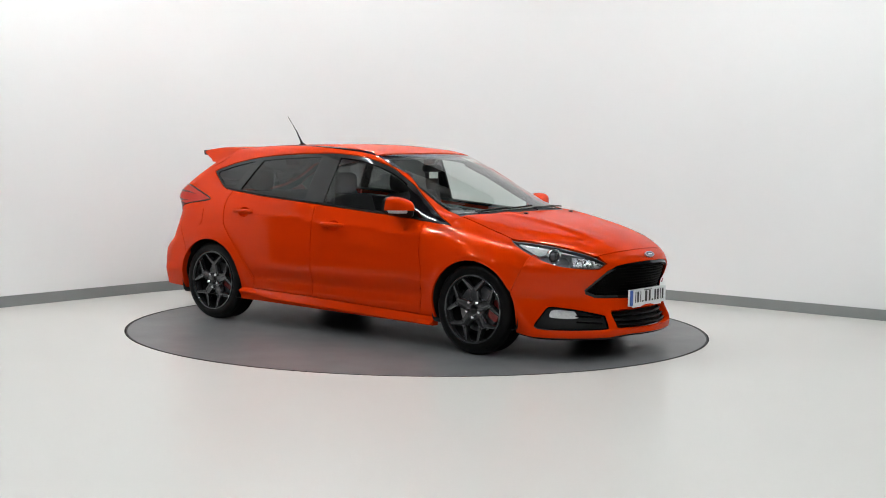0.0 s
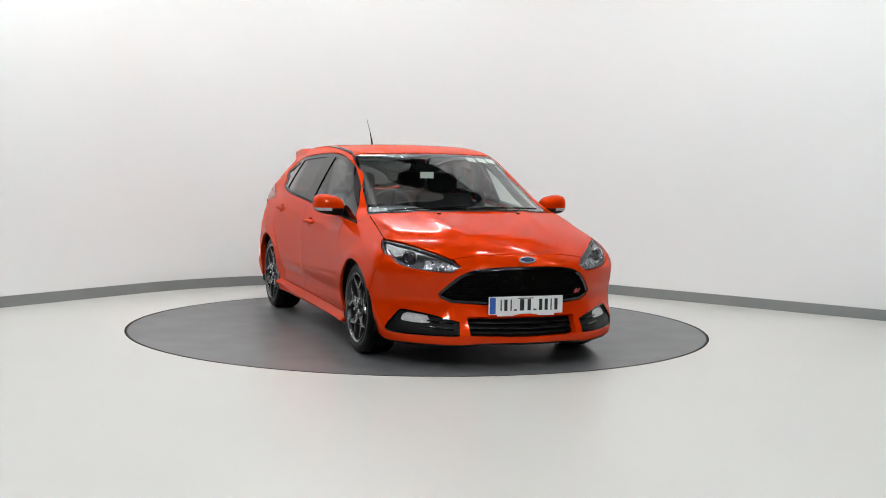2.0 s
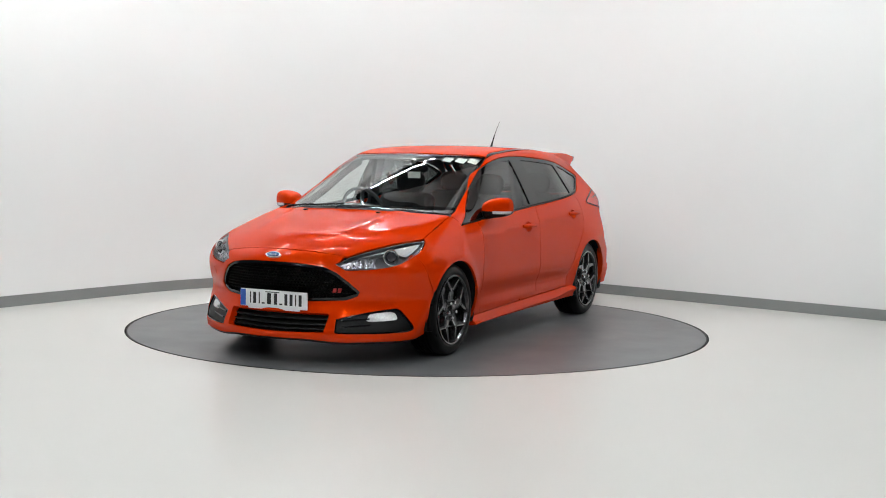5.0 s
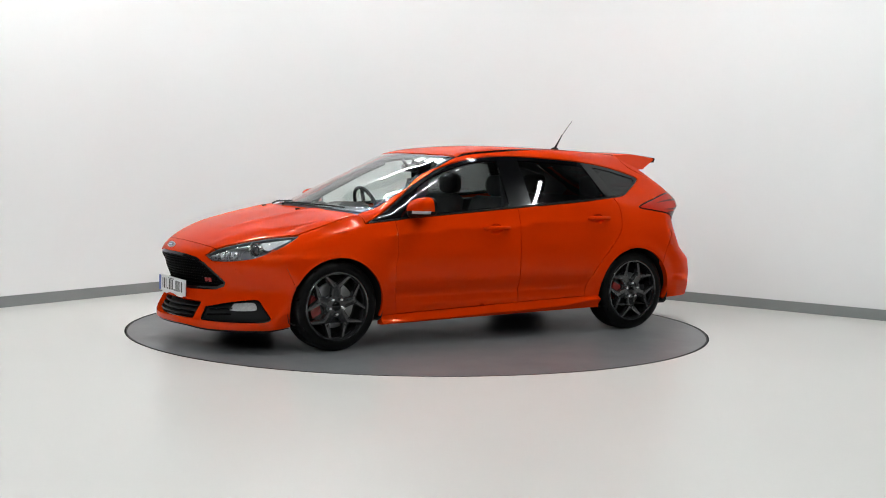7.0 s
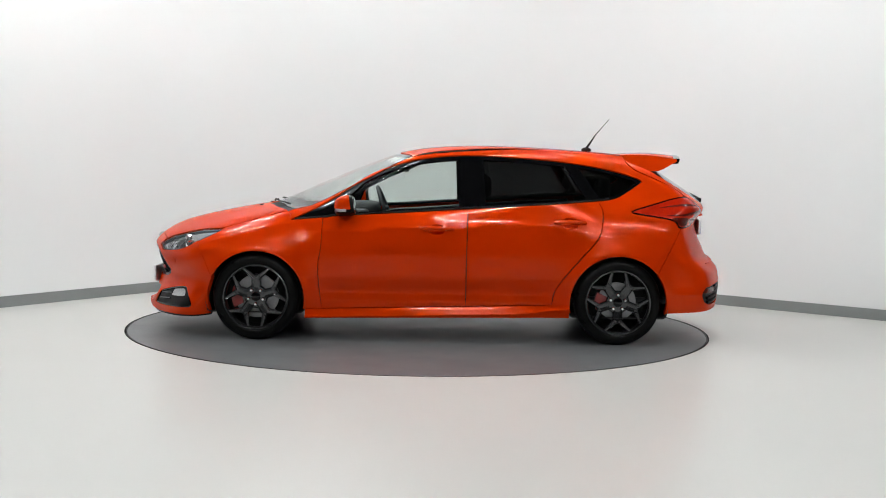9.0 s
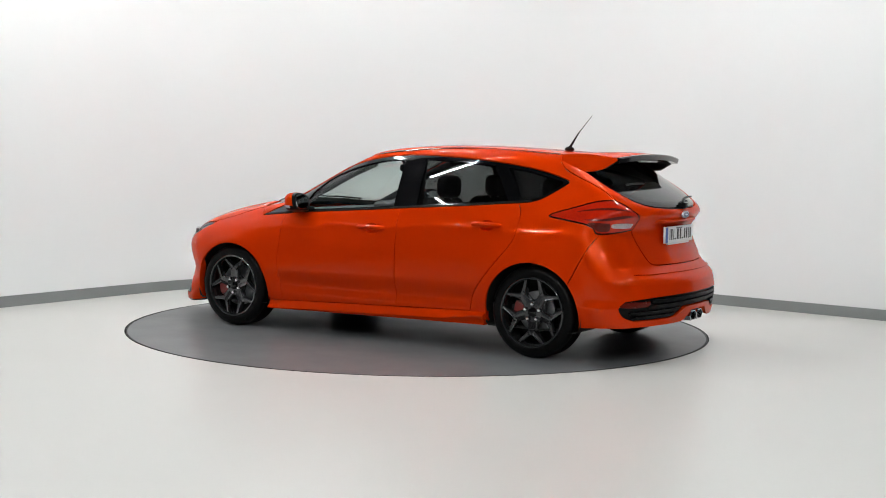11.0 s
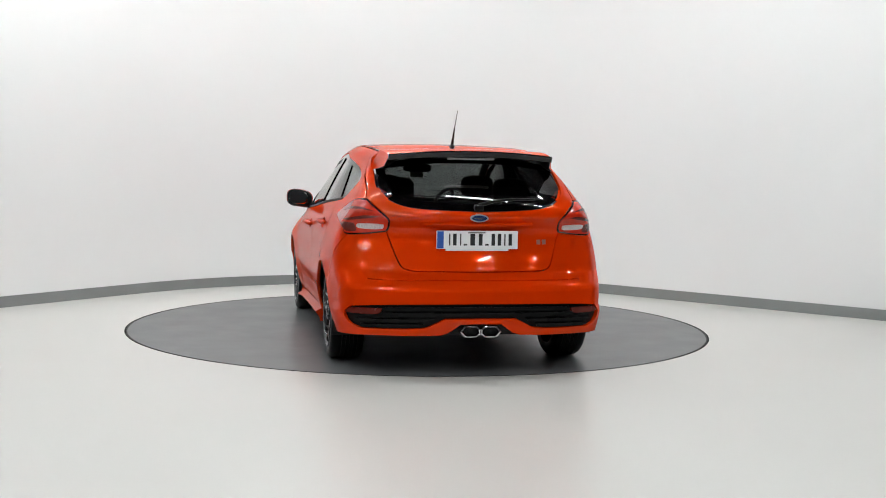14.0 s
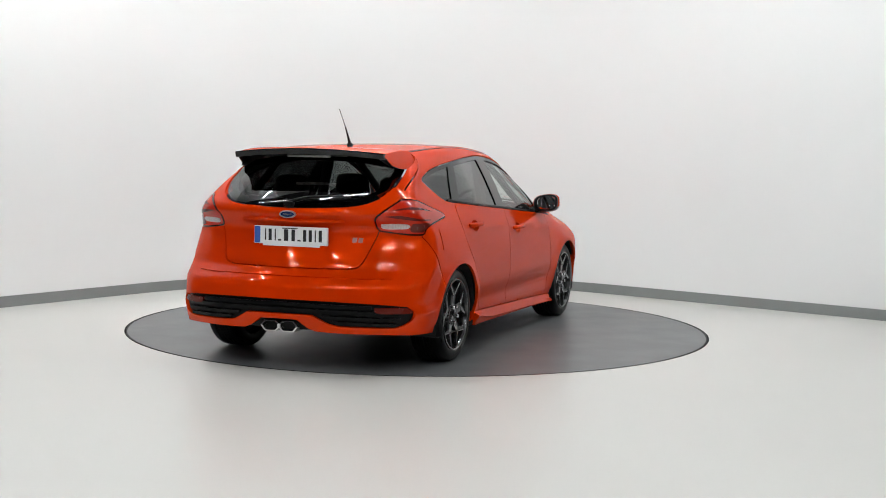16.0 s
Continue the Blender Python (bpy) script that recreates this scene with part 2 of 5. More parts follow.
def fill(outline, holes, gap):
    """Triangles that fill an outline less its holes, on an even grid inside."""
    from mathutils.geometry import delaunay_2d_cdt
    loops = [resample(np.array(o, float), gap) for o in [outline, *holes]]
    lo, hi = loops[0].min(0), loops[0].max(0)
    gx, gy = np.meshgrid(np.arange(lo[0] + gap / 2, hi[0], gap), np.arange(lo[1] + gap / 2, hi[1], gap))
    g = np.stack([gx.ravel(), gy.ravel()], 1)
    ok = inside(loops[0], g)
    for h in loops[1:]:
        ok &= ~inside(h, g)
    g = g[ok]
    rim = np.vstack(loops)
    if len(g):
        near = np.min(np.linalg.norm(g[:, None] - rim[None], axis=2), axis=1)
        g = g[near > gap * 0.55]
    pts = np.vstack([rim, g])
    edges, k = [], 0
    for lp in loops:
        edges += [(k + i, k + (i + 1) % len(lp)) for i in range(len(lp))]
        k += len(lp)
    v, _, f, *_ = delaunay_2d_cdt([Vector(p) for p in pts], edges, [], 0, 1e-7)
    v = np.array([tuple(p) for p in v])
    f = np.array([tuple(t) for t in f if len(t) == 3])
    c = v[f].mean(1)
    ok = inside(loops[0], c)
    for h in loops[1:]:
        ok &= ~inside(h, c)
    f = f[ok]
    a, b, d = v[f[:, 0]], v[f[:, 1]], v[f[:, 2]]
    area = (b[:, 0] - a[:, 0]) * (d[:, 1] - a[:, 1]) - (b[:, 1] - a[:, 1]) * (d[:, 0] - a[:, 0])
    f[area < 0] = f[area < 0][:, ::-1]
    return v, f


DEG = 0.0175  # metres a degree, for the front and rear views


def panel(name, view, outline, mat, parent, label="", holes=(), out=0.0, deep=0.018, gap=0.03, side=1, solid=False, dish=None):
    """A pressed panel on the car's skin inside an outline of a view, moved out along the normal, its edges turned in by deep.
    solid: closed at the back as well. dish: how deep each point lies. side -1: mirrored to the other flank."""
    sc = np.array([DEG, 1.0]) if view in "FR" else np.ones(2)
    v, f = fill(np.array(outline) * sc, [np.array(h) * sc for h in holes], gap)
    p = lift(view, v / sc)
    n = normals(p)
    p = p + n * (out if dish is None else (out - dish(v / sc))[:, None])
    a, b, c = p[f[:, 0]], p[f[:, 1]], p[f[:, 2]]
    wrong = np.einsum("ij,ij->i", np.cross(b - a, c - a), n[f[:, 0]]) < 0
    f = f.copy()
    f[wrong] = f[wrong][:, ::-1]
    verts, vn, faces = [p], [n], [f]
    count = {}
    for t in f:
        for i in range(3):
            e = (t[i], t[(i + 1) % 3])
            count[e] = 1
    rim = [e for e in count if (e[1], e[0]) not in count]
    used = sorted({i for e in rim for i in e})
    where = {v_: i for i, v_ in enumerate(used)}
    k = len(p)
    top, bot = p[used], p[used] - n[used] * deep
    # the turned-in edge: normals along the panel, away from its middle
    side_n = np.zeros((len(used), 3))
    for i, j in rim:
        d = np.cross(p[j] - p[i], n[i])
        side_n[where[i]] += d
        side_n[where[j]] += d
    side_n /= np.maximum(np.linalg.norm(side_n, axis=1, keepdims=True), 1e-9)
    verts += [top, bot]
    vn += [side_n, side_n]
    m = len(used)
    quads = [(k + where[j], k + where[i], k + m + where[i], k + m + where[j]) for i, j in rim]
    tris = [tuple(t) for t in f]
    if solid:
        verts.append(p - n * deep)
        vn.append(-n)
        tris += [tuple(t[::-1] + k + 2 * m) for t in f]
    verts, vn = np.vstack(verts), np.vstack(vn)
    allf = tris + quads
    if side < 0:
        verts, vn = verts * (1, -1, 1), vn * (1, -1, 1)
        allf = [t[::-1] for t in allf]
    return link(name, mesh_of(name, verts, allf, vn if dish is None else None), mat, parent, label)


def both(half):
    """An outline given from centre line to centre line for y > 0, closed with its mirror image (u of front and rear views, v of the top view)."""
    h = np.array(half, float)
    return np.vstack([h, (h * (-1, 1))[::-1]])


def both_top(half):
    h = np.array(half, float)
    return np.vstack([h, (h * (1, -1))[::-1]])


def over(line, a, b):
    """A line of view a, as it shows in view b."""
    return flat(b, lift(a, line))


# ---- the room ----
CX, CY, RAD = -0.10, 0.05, 3.20
A0, A1 = radians(143.3), radians(50.0)


def arc_point(r, a):
    return Vector((CX + r * math.cos(a), CY + r * math.sin(a), 0))


DL, DR = Vector((-math.sin(A0), math.cos(A0), 0)), Vector((math.sin(A1), -math.cos(A1), 0))
HIGH, FAR_L, FAR_R = 4.5, 15.5, 13.5
WHITE_L, WHITE_R = 3.2, 3.6  # how far the side walls are white; past this, unseen, they turn dark
WL0, WR0 = arc_point(RAD, A0), arc_point(RAD, A1)
WL1, WR1 = WL0 + DL * FAR_L, WR0 + DR * FAR_R
WLM, WRM = WL0 + DL * WHITE_L, WR0 + DR * WHITE_R
WN = WL1 + DR * (FAR_R + RAD)


def strip(name, pts, outs, z0, z1, thick, mat, label, category):
    """A wall or skirting along a plan line, with its thickness on the outer side."""
    bm = bmesh.new()
    rows = []
    for p, o in zip(pts, outs):
        q = p + o * thick
        rows.append([bm.verts.new((*w[:2], z)) for w, z in ((p, z0), (p, z1), (q, z1), (q, z0))])
    for a, b in zip(rows, rows[1:]):
        for i in range(4):
            bm.faces.new((a[i], b[i], b[(i + 1) % 4], a[(i + 1) % 4]))
    bm.faces.new(rows[0])
    bm.faces.new(rows[-1][::-1])
    return tagged(part(name, bm, mat, None, "", 40), label, category, "", "structure")


ARC = [A0 + (A1 - A0) * i / 40 for i in range(41)]
OL, OR = Vector((math.cos(A0), math.sin(A0), 0)), Vector((math.cos(A1), math.sin(A1), 0))


def build_room():
    wall = "smooth white painted wall of the photo studio"
    strip("wall_back", [arc_point(RAD, a) for a in ARC], [Vector((math.cos(a), math.sin(a), 0)) for a in ARC], 0, HIGH, 0.15, WALL,
          "smooth white wall curving behind the turntable", "wall")
    strip("wall_west", [WL0, WLM], [OL, OL], 0, HIGH, 0.15, WALL, wall, "wall")
    strip("wall_east", [WR0, WRM], [OR, OR], 0, HIGH, 0.15, WALL, wall, "wall")
    # added out of view: four dark walls that keep reflections in the car dark
    strip("wall_west_far", [WLM, WL1], [OL, OL], 0, HIGH, 0.15, UNSEEN_DARK, "unseen wall beside the camera, added dark for the reflections", "wall")
    strip("wall_east_far", [WRM, WR1], [OR, OR], 0, HIGH, 0.15, UNSEEN_DARK, "unseen wall beside the camera, added dark for the reflections", "wall")
    strip("wall_south", [WL1, WN], [-OR, -OR], 0, HIGH, 0.15, UNSEEN_DARK, "unseen wall behind the camera, added dark for the reflections", "wall")
    strip("wall_north", [WR1, WN], [-OL, -OL], 0, HIGH, 0.15, UNSEEN_DARK, "unseen wall behind the camera, added dark for the reflections", "wall")
    sk = "low grey painted skirting along the white wall"
    t = 0.014
    strip("baseboard_1", [arc_point(RAD - t, a) for a in ARC], [Vector((math.cos(a), math.sin(a), 0)) for a in ARC], 0, 0.096, t - 0.001, SKIRTING, sk, "skirting")
    strip("baseboard_2", [WL0 - OL * t, WLM - OL * t], [OL, OL], 0, 0.096, t - 0.001, SKIRTING, sk, "skirting")
    strip("baseboard_3", [WR0 - OR * t, WRM - OR * t], [OR, OR], 0, 0.096, t - 0.001, SKIRTING, sk, "skirting")
    # floor with the round pit of the turntable
    out = [arc_point(RAD, a)[:2] for a in ARC] + [WR1[:2], WN[:2], WL1[:2]]
    hole = [(2.284 * math.cos(a), 2.284 * math.sin(a)) for a in np.linspace(0, 2 * math.pi, 128, endpoint=False)]
    v, f = fill(np.array(out), [np.array(hole)], 1.0)
    me = mesh_of("floor", np.c_[v, np.zeros(len(v))], f, None, False)
    tagged(link("floor", me, FLOOR), "pale glossy resin floor with faint streaks", "floor", "", "structure")
    bm = bmesh.new()
    loops = lathe(bm, [(2.284, 0), (2.284, -0.12)], 128)
    bm.faces.new(loops[1])
    bmesh.ops.transform(bm, matrix=pose(0, 0, 0, 90), verts=bm.verts)
    tagged(part("turntable_pit", bm, PIT), "dark round pit under the turntable", "pit", "", "structure")
    near = [arc_point(RAD, a)[:2] for a in ARC] + [WRM[:2], WLM[:2]]
    # the far, unseen part is dark so the car's sides mirror less light
    for name, edge, mat, label in (("ceiling", near, CEILING, "plain white ceiling over the turntable"),
                                   ("ceiling_far", [WLM[:2], WRM[:2], WR1[:2], WN[:2], WL1[:2]], UNSEEN_DARK, "unseen ceiling round the camera, added dark for the reflections")):
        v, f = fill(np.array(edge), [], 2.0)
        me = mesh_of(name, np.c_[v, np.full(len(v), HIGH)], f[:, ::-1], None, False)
        tagged(link(name, me, mat), label, "ceiling", "", "structure")


def build_lights():
    """Slim ceiling battens round the turntable."""
    lamp = new("ceiling_light")
    tagged(lamp, "slim white ceiling light with a glowing diffuser", "ceiling light", "ceiling lights over the turntable")
    part("frame", box(bmesh.new(), -0.63, 0.63, -0.030, 0.030, -0.03, 0.0, 0.004), SATIN, lamp, "slim metal frame")
    part("diffuser", box(bmesh.new(), -0.60, 0.60, -0.014, 0.014, -0.040, -0.03), LED_GLOW, lamp, "glowing white diffuser")
    spots = LIGHTS
    for i, (x, y, r) in enumerate(spots):
        m = pose(x, y, HIGH - 0.001, 0, 0, r)
        if i == 0:
            lamp.matrix_basis = m
        else:
            copy_thing(lamp, m)


LIGHTS = [(-0.70, 2.88, 4), *[(x, -1.15, 0) for x in (-2.9, -1.1, 1.0, 2.6)], (-2.6, 0.2, 53), (1.9, -0.1, 140), (-0.9, 0.9, 0), (-4.6, -2.2, 53), (4.9, -1.6, 140),
          *[(x, y, 0) for y in (-5.6, -8.0, -10.4) for x in (-2.3, 0.0, 2.3)], *[(x, y, 0) for y in (-4.6, -7.0) for x in (-4.4, 4.4)]]


def build_turntable():
    table = new("turntable")
    bm = bmesh.new()
    loops = lathe(bm, [(2.250, -0.05), (2.262, -0.004), (2.260, 0.0)], 160)
    bm.faces.new(loops[-1])
    bm.faces.new(loops[0])
    bmesh.ops.transform(bm, matrix=pose(0, 0, 0, 90), verts=bm.verts)
    part("top_plate", bm, DISC, table, "grey coated top plate", 30)
    bm = bmesh.new()
    lathe(bm, [(2.263, -0.05), (2.263, 0.001), (2.273, 0.001), (2.274, -0.05)], 160, True)
    bmesh.ops.transform(bm, matrix=pose(0, 0, 0, 90), verts=bm.verts)
    part("edge_ring", bm, BLACK, table, "thin black edge ring", 30)
    return tagged(table, "flat round grey turntable set flush in the floor", "turntable")


# ---- the car: x forward, y to its left, z up, origin between the axles ----
AXLE, ARCH, HUB_Z = 1.324, 0.345, 0.318


def arch(cx, a0, a1, n=26, r=ARCH):
    """Points of a wheel arch in the side view, from angle a0 to a1 (degrees, 0 forward, 90 up)."""
    return np.array([(cx + r * 1.02 * math.cos(radians(a)), 0.31 + r * math.sin(radians(a))) for a in np.linspace(a0, a1, n)])


LAMP_TOP = smooth_line([(24.5, 0.66), (31, 0.718), (43, 0.768), (54, 0.797), (65.5, 0.810)], 4)
LAMP_LOW = smooth_line([(65.5, 0.810), (57, 0.725), (47.5, 0.655), (38, 0.628), (28.5, 0.620)], 4)
LAMP = np.vstack([LAMP_TOP, LAMP_LOW[1:]])
BONNET_FRONT = smooth_line([(2.152, 0), (2.140, 0.16), (2.106, 0.32), (2.062, 0.452)], 4)
BONNET_SIDE = smooth_line([(1.565, 0.772), (1.40, 0.755), (1.25, 0.745), (1.11, 0.733)], 4)
BONNET_BACK = smooth_line([(1.11, 0.733), (1.215, 0.52), (1.295, 0.25), (1.325, 0)], 4)
SCREEN_LOW = smooth_line([(1.258, 0), (1.228, 0.25), (1.150, 0.52), (1.062, 0.716)], 4)
SCREEN_SIDE = smooth_line([(1.062, 0.716), (0.88, 0.676), (0.65, 0.640), (0.42, 0.610), (0.205, 0.581)], 4)
SCREEN_TOP = smooth_line([(0.205, 0.580), (0.275, 0.36), (0.315, 0.15), (0.322, 0)], 4)
ROOF_SIDE = smooth_line([(0.205, 0.580), (-0.2, 0.578), (-0.7, 0.566), (-1.15, 0.545), (-1.37, 0.528)], 5)
HATCH_SIDE = smooth_line([(-1.37, 1.362), (-1.44, 1.292), (-1.54, 1.245), (-1.66, 1.195), (-1.76, 1.143), (-1.825, 1.094)], 4)
DOOR_FRONT = smooth_line([(0.848, 0.902), (0.846, 0.842), (0.853, 0.68), (0.872, 0.556), (0.862, 0.38), (0.842, 0.236)], 4)
DOOR_MID = smooth_line([(-0.216, 0.983), (-0.213, 0.82), (-0.211, 0.657), (-0.210, 0.45), (-0.210, 0.270)], 4)
DOOR_REAR = smooth_line([(-1.165, 1.055), (-1.200, 0.985), (-1.196, 0.88), (-1.165, 0.78), (-1.06, 0.655), (-0.945, 0.520), (-0.860, 0.395), (-0.838, 0.290)], 4)
DLO_LOW = smooth_line([(1.077, 0.880), (0.848, 0.902), (0.725, 0.917), (0.313, 0.945), (-0.216, 0.983), (-0.716, 1.018), (-1.165, 1.055), (-1.262, 1.066)], 4)
DLO_BACK = smooth_line([(-1.262, 1.066), (-1.32, 1.085), (-1.40, 1.132), (-1.485, 1.190), (-1.492, 1.205), (-1.467, 1.222)], 4)
DLO_TOP = smooth_line([(-1.467, 1.222), (-1.267, 1.277), (-1.013, 1.320), (-0.721, 1.349), (-0.303, 1.370), (-0.009, 1.358), (0.242, 1.314), (0.494, 1.224), (0.738, 1.066), (0.905, 0.966), (1.077, 0.880)], 4)
TAIL_IN = smooth_line([(46.5, 1.09), (40.5, 1.035), (36.2, 0.975), (37.0, 0.92), (38.5, 0.888)], 4)
TAIL_OUT = smooth_line([(38.5, 0.888), (46, 0.872), (54.5, 0.866), (56.5, 0.905), (60, 0.930), (67, 0.950), (75.5, 0.980), (62.5, 1.045), (53, 1.088), (46.5, 1.09)], 4)
GLASS_LOW = smooth_line([(0, 1.028), (15, 1.033), (28.5, 1.048), (37.5, 1.088), (45, 1.150), (52, 1.222), (57.5, 1.275)], 4)


def at_x(line, x):
    """The height of a side-view line at x."""
    o = np.argsort(line[:, 0])
    return float(np.interp(x, line[o, 0], line[o, 1]))


def cut(line, x0, x1):
    """The stretch of a side-view line between x0 and x1, with exact ends, from x0 to x1."""
    o = line[np.argsort(line[:, 0])]
    lo, hi = min(x0, x1), max(x0, x1)
    mid = o[(o[:, 0] > lo + 0.004) & (o[:, 0] < hi - 0.004)]
    seg = np.vstack([(lo, at_x(line, lo)), mid, (hi, at_x(line, hi))])
    return seg if x0 < x1 else seg[::-1]


def shrink(poly, d):
    """An outline moved inwards by d (scale-free for gentle outlines)."""
    p = np.array(poly, float)
    a, b = np.roll(p, 1, 0), np.roll(p, -1, 0)
    t = (b - a) / np.maximum(np.linalg.norm(b - a, axis=1, keepdims=True), 1e-9)
    area = np.sum(p[:, 0] * b[:, 1] - b[:, 0] * p[:, 1])
    n = np.stack([-t[:, 1], t[:, 0]], 1) * np.sign(area)
    return p + n * d


def seam(poly, view, d=0.0032):
    """Leaves a fine gap round a panel."""
    sc = np.array([DEG, 1.0]) if view in "FR" else np.ones(2)
    return shrink(np.array(poly) * sc, d) / sc


GRILLE = both([(0, 0.668), (8, 0.666), (15, 0.657), (20.5, 0.642), (25, 0.607), (29.8, 0.540), (33.8, 0.478), (32.9, 0.448), (28.5, 0.422), (14.5, 0.413), (0, 0.411)])
INTAKE = both([(0, 0.345), (22, 0.338), (22.3, 0.325), (20.8, 0.222), (0, 0.218)])
FOG = np.vstack([smooth_line([(25, 0.305), (36, 0.345), (47, 0.370), (49.5, 0.357)], 3), smooth_line([(49.5, 0.357), (54, 0.255), (53, 0.226), (50, 0.218)], 3)[1:],
                 smooth_line([(50, 0.218), (38, 0.212), (26, 0.214), (24.6, 0.228)], 3)[1:]])
INSERT = np.vstack([smooth_line([(0, 0.462), (20, 0.458), (36, 0.447), (45.5, 0.432)], 3), smooth_line([(45.5, 0.432), (48.0, 0.385), (46, 0.325), (41.5, 0.296)], 3)[1:],
                    smooth_line([(41.5, 0.296), (30, 0.298), (20.5, 0.306), (16.5, 0.335), (13, 0.366)], 3)[1:], [(0, 0.368)]])
INSERT_ALL = both(INSERT)
NOTCH = [(0, 0.335), (7.5, 0.332), (9.5, 0.305), (12.0, 0.278), (14.5, 0.262)]


def build_body(car):
    # bonnet
    lamp_t = over(LAMP_TOP, "F", "T")
    lamp_t = lamp_t[lamp_t[:, 0] < 2.055]
    half = np.vstack([BONNET_FRONT, lamp_t[:-1], BONNET_SIDE, BONNET_BACK[1:]])
    bonnet = panel("bonnet", "T", seam(both_top(half), "T"), PAINT, car, "orange-red bonnet with two raised lines")
    for s in (-1, 1):
        bm = bmesh.new()
        p = lift("T", [(1.362, 0.30 * s)])[0]
        box(bm, p[0] - 0.012, p[0] + 0.016, p[1] - 0.012, p[1] + 0.012, p[2] - 0.004, p[2] + 0.010, 0.004)
        part("washer_jet", bm, BLACK, bonnet, "small black washer jet", 40)
    # scuttle between bonnet and windscreen
    panel("scuttle", "T", both_top(np.vstack([BONNET_BACK[::-1], [(1.058, 0.732)], (SCREEN_LOW - (0.02, 0))[::-1]])), BLACK, car, "black plastic scuttle below the windscreen", out=-0.012, deep=0.03)
    # front bumper
    a_low = arch(AXLE, -14, 24, 8)
    bottom = smooth_line([(0, 0.178), (14, 0.176), (21, 0.166), (27, 0.158), (40, 0.160), (54, 0.168), (61, 0.185)], 4)
    seam_top = smooth_line([(1.648, 0.462), (1.69, 0.56), (1.73, 0.645), (1.755, 0.712)], 5)
    up = over(np.vstack([a_low, seam_top]), "S", "F")
    low_edge = LAMP_LOW[LAMP_LOW[:, 0] < 55.3]
    front_edge = over(BONNET_FRONT[::-1], "T", "F")
    inner = LAMP_TOP[LAMP_TOP[:, 0] < front_edge[0, 0] - 0.3]
    half = np.vstack([bottom, up, low_edge, inner, front_edge])
    half[-1, 0] = 0
    holes = [GRILLE, INTAKE, FOG, (FOG * (-1, 1))[::-1]]
    bumper = panel("front_bumper", "F", seam(both(half), "F", 0.0009), PAINT, car, "orange-red front bumper with black openings", holes=holes, deep=0.045, gap=0.026)
    for s in (-1, 1):
        q = [(39.0, 0.575), (41.2, 0.577), (41.2, 0.535), (39.0, 0.533)]
        panel("washer_cover", "F", q, PAINT, bumper, "", out=0.003, deep=0.004, side=s)
    # splitter lip under the bumper
    rim = both(bottom)
    panel("splitter", "F", np.vstack([rim + (0, 0.010), (rim - (0, 0.016))[::-1]]), BLACK, bumper, "thin black splitter edge", out=-0.012, deep=0.05)
    # upper grille
    panel("grille", "F", shrink(GRILLE * (DEG, 1), -0.006) / (DEG, 1), LINER, bumper, "black honeycomb grille", out=-0.06, deep=0.01)
    surround = shrink(GRILLE * (DEG, 1), 0.020) / (DEG, 1)
    panel("grille_frame", "F", GRILLE, GLOSS_BLACK, bumper, "gloss black frame of the grille", holes=[surround], out=-0.006, deep=0.05, gap=0.02)
    honeycomb("grille_mesh", surround, bumper)
    # lower intake with slats
    panel("intake", "F", shrink(INTAKE * (DEG, 1), -0.006) / (DEG, 1), LINER, bumper, "black lower intake", out=-0.07, deep=0.01)
    for z in (0.252, 0.282, 0.312):
        w = 20.6 + (z - 0.22) * 12
        panel("intake_slat", "F", both([(0, z + 0.004), (w, z + 0.004), (w, z - 0.004), (0, z - 0.004)]), BLACK, bumper, "", out=-0.032, deep=0.03)
    for s in (-1, 1):
        panel("fog_pod", "F", FOG, BLACK, bumper, "black recessed fog lamp housing", holes=[FOG_LAMP], out=-0.012, deep=0.03, side=s, gap=0.02)
        panel("pod_back", "F", shrink(FOG * (DEG, 1), -0.004) / (DEG, 1), LINER, bumper, "", out=-0.05, deep=0.01, side=s)
        panel("fog_lamp", "F", FOG_LAMP, WHITE_LENS, bumper, "clear ribbed fog lamp", out=-0.016, deep=0.02, side=s, gap=0.02)
        for z in (0.262, 0.300):
            panel("pod_slat", "F", [(27, z), (37.5, z + 0.012), (37.5, z + 0.005), (27, z - 0.008)], GLOSS_BLACK, bumper, "", out=-0.004, deep=0.01, side=s)
        panel("pod_rim", "F", FOG, GLOSS_BLACK, bumper, "", holes=[shrink(FOG * (DEG, 1), 0.009) / (DEG, 1)], out=-0.003, deep=0.02, side=s, gap=0.02)
    # roof
    half = np.vstack([SCREEN_TOP[::-1] - (0.012, 0), (ROOF_SIDE - (0, 0.022))[1:], [(-1.385, 0.46), (-1.395, 0.25), (-1.40, 0)]])
    panel("roof", "T", both_top(half), PAINT, car, "orange-red roof")
    half = np.vstack([half[:-3], [(-1.50, 0.46), (-1.535, 0.25), (-1.54, 0)]])
    panel("headlining", "T", both_top(half), HEADLINING, car, "pale headlining", out=-0.04, deep=0.01, gap=0.06)
    for s in (-1, 1):
        st = np.vstack([ROOF_SIDE - (0, 0.006), (ROOF_SIDE - (0, 0.020))[::-1]])
        panel("roof_strip", "T", st if s > 0 else st * (1, -1), GLOSS_BLACK, car, "narrow black strip in the roof seam", out=-0.002, deep=0.02)
    # windscreen
    half = np.vstack([SCREEN_LOW, SCREEN_SIDE[1:], SCREEN_TOP[1:]])
    ws = both_top(half)
    panel("windscreen", "T", seam(ws, "T", 0.005), CLEAR, car, "clear windscreen", out=-0.002, deep=0.004).visible_shadow = False
    panel("screen_border", "T", seam(ws, "T", 0.004), GLOSS_BLACK, car, "black border round the windscreen", holes=[seam(ws, "T", 0.022)], out=-0.008, deep=0.004)
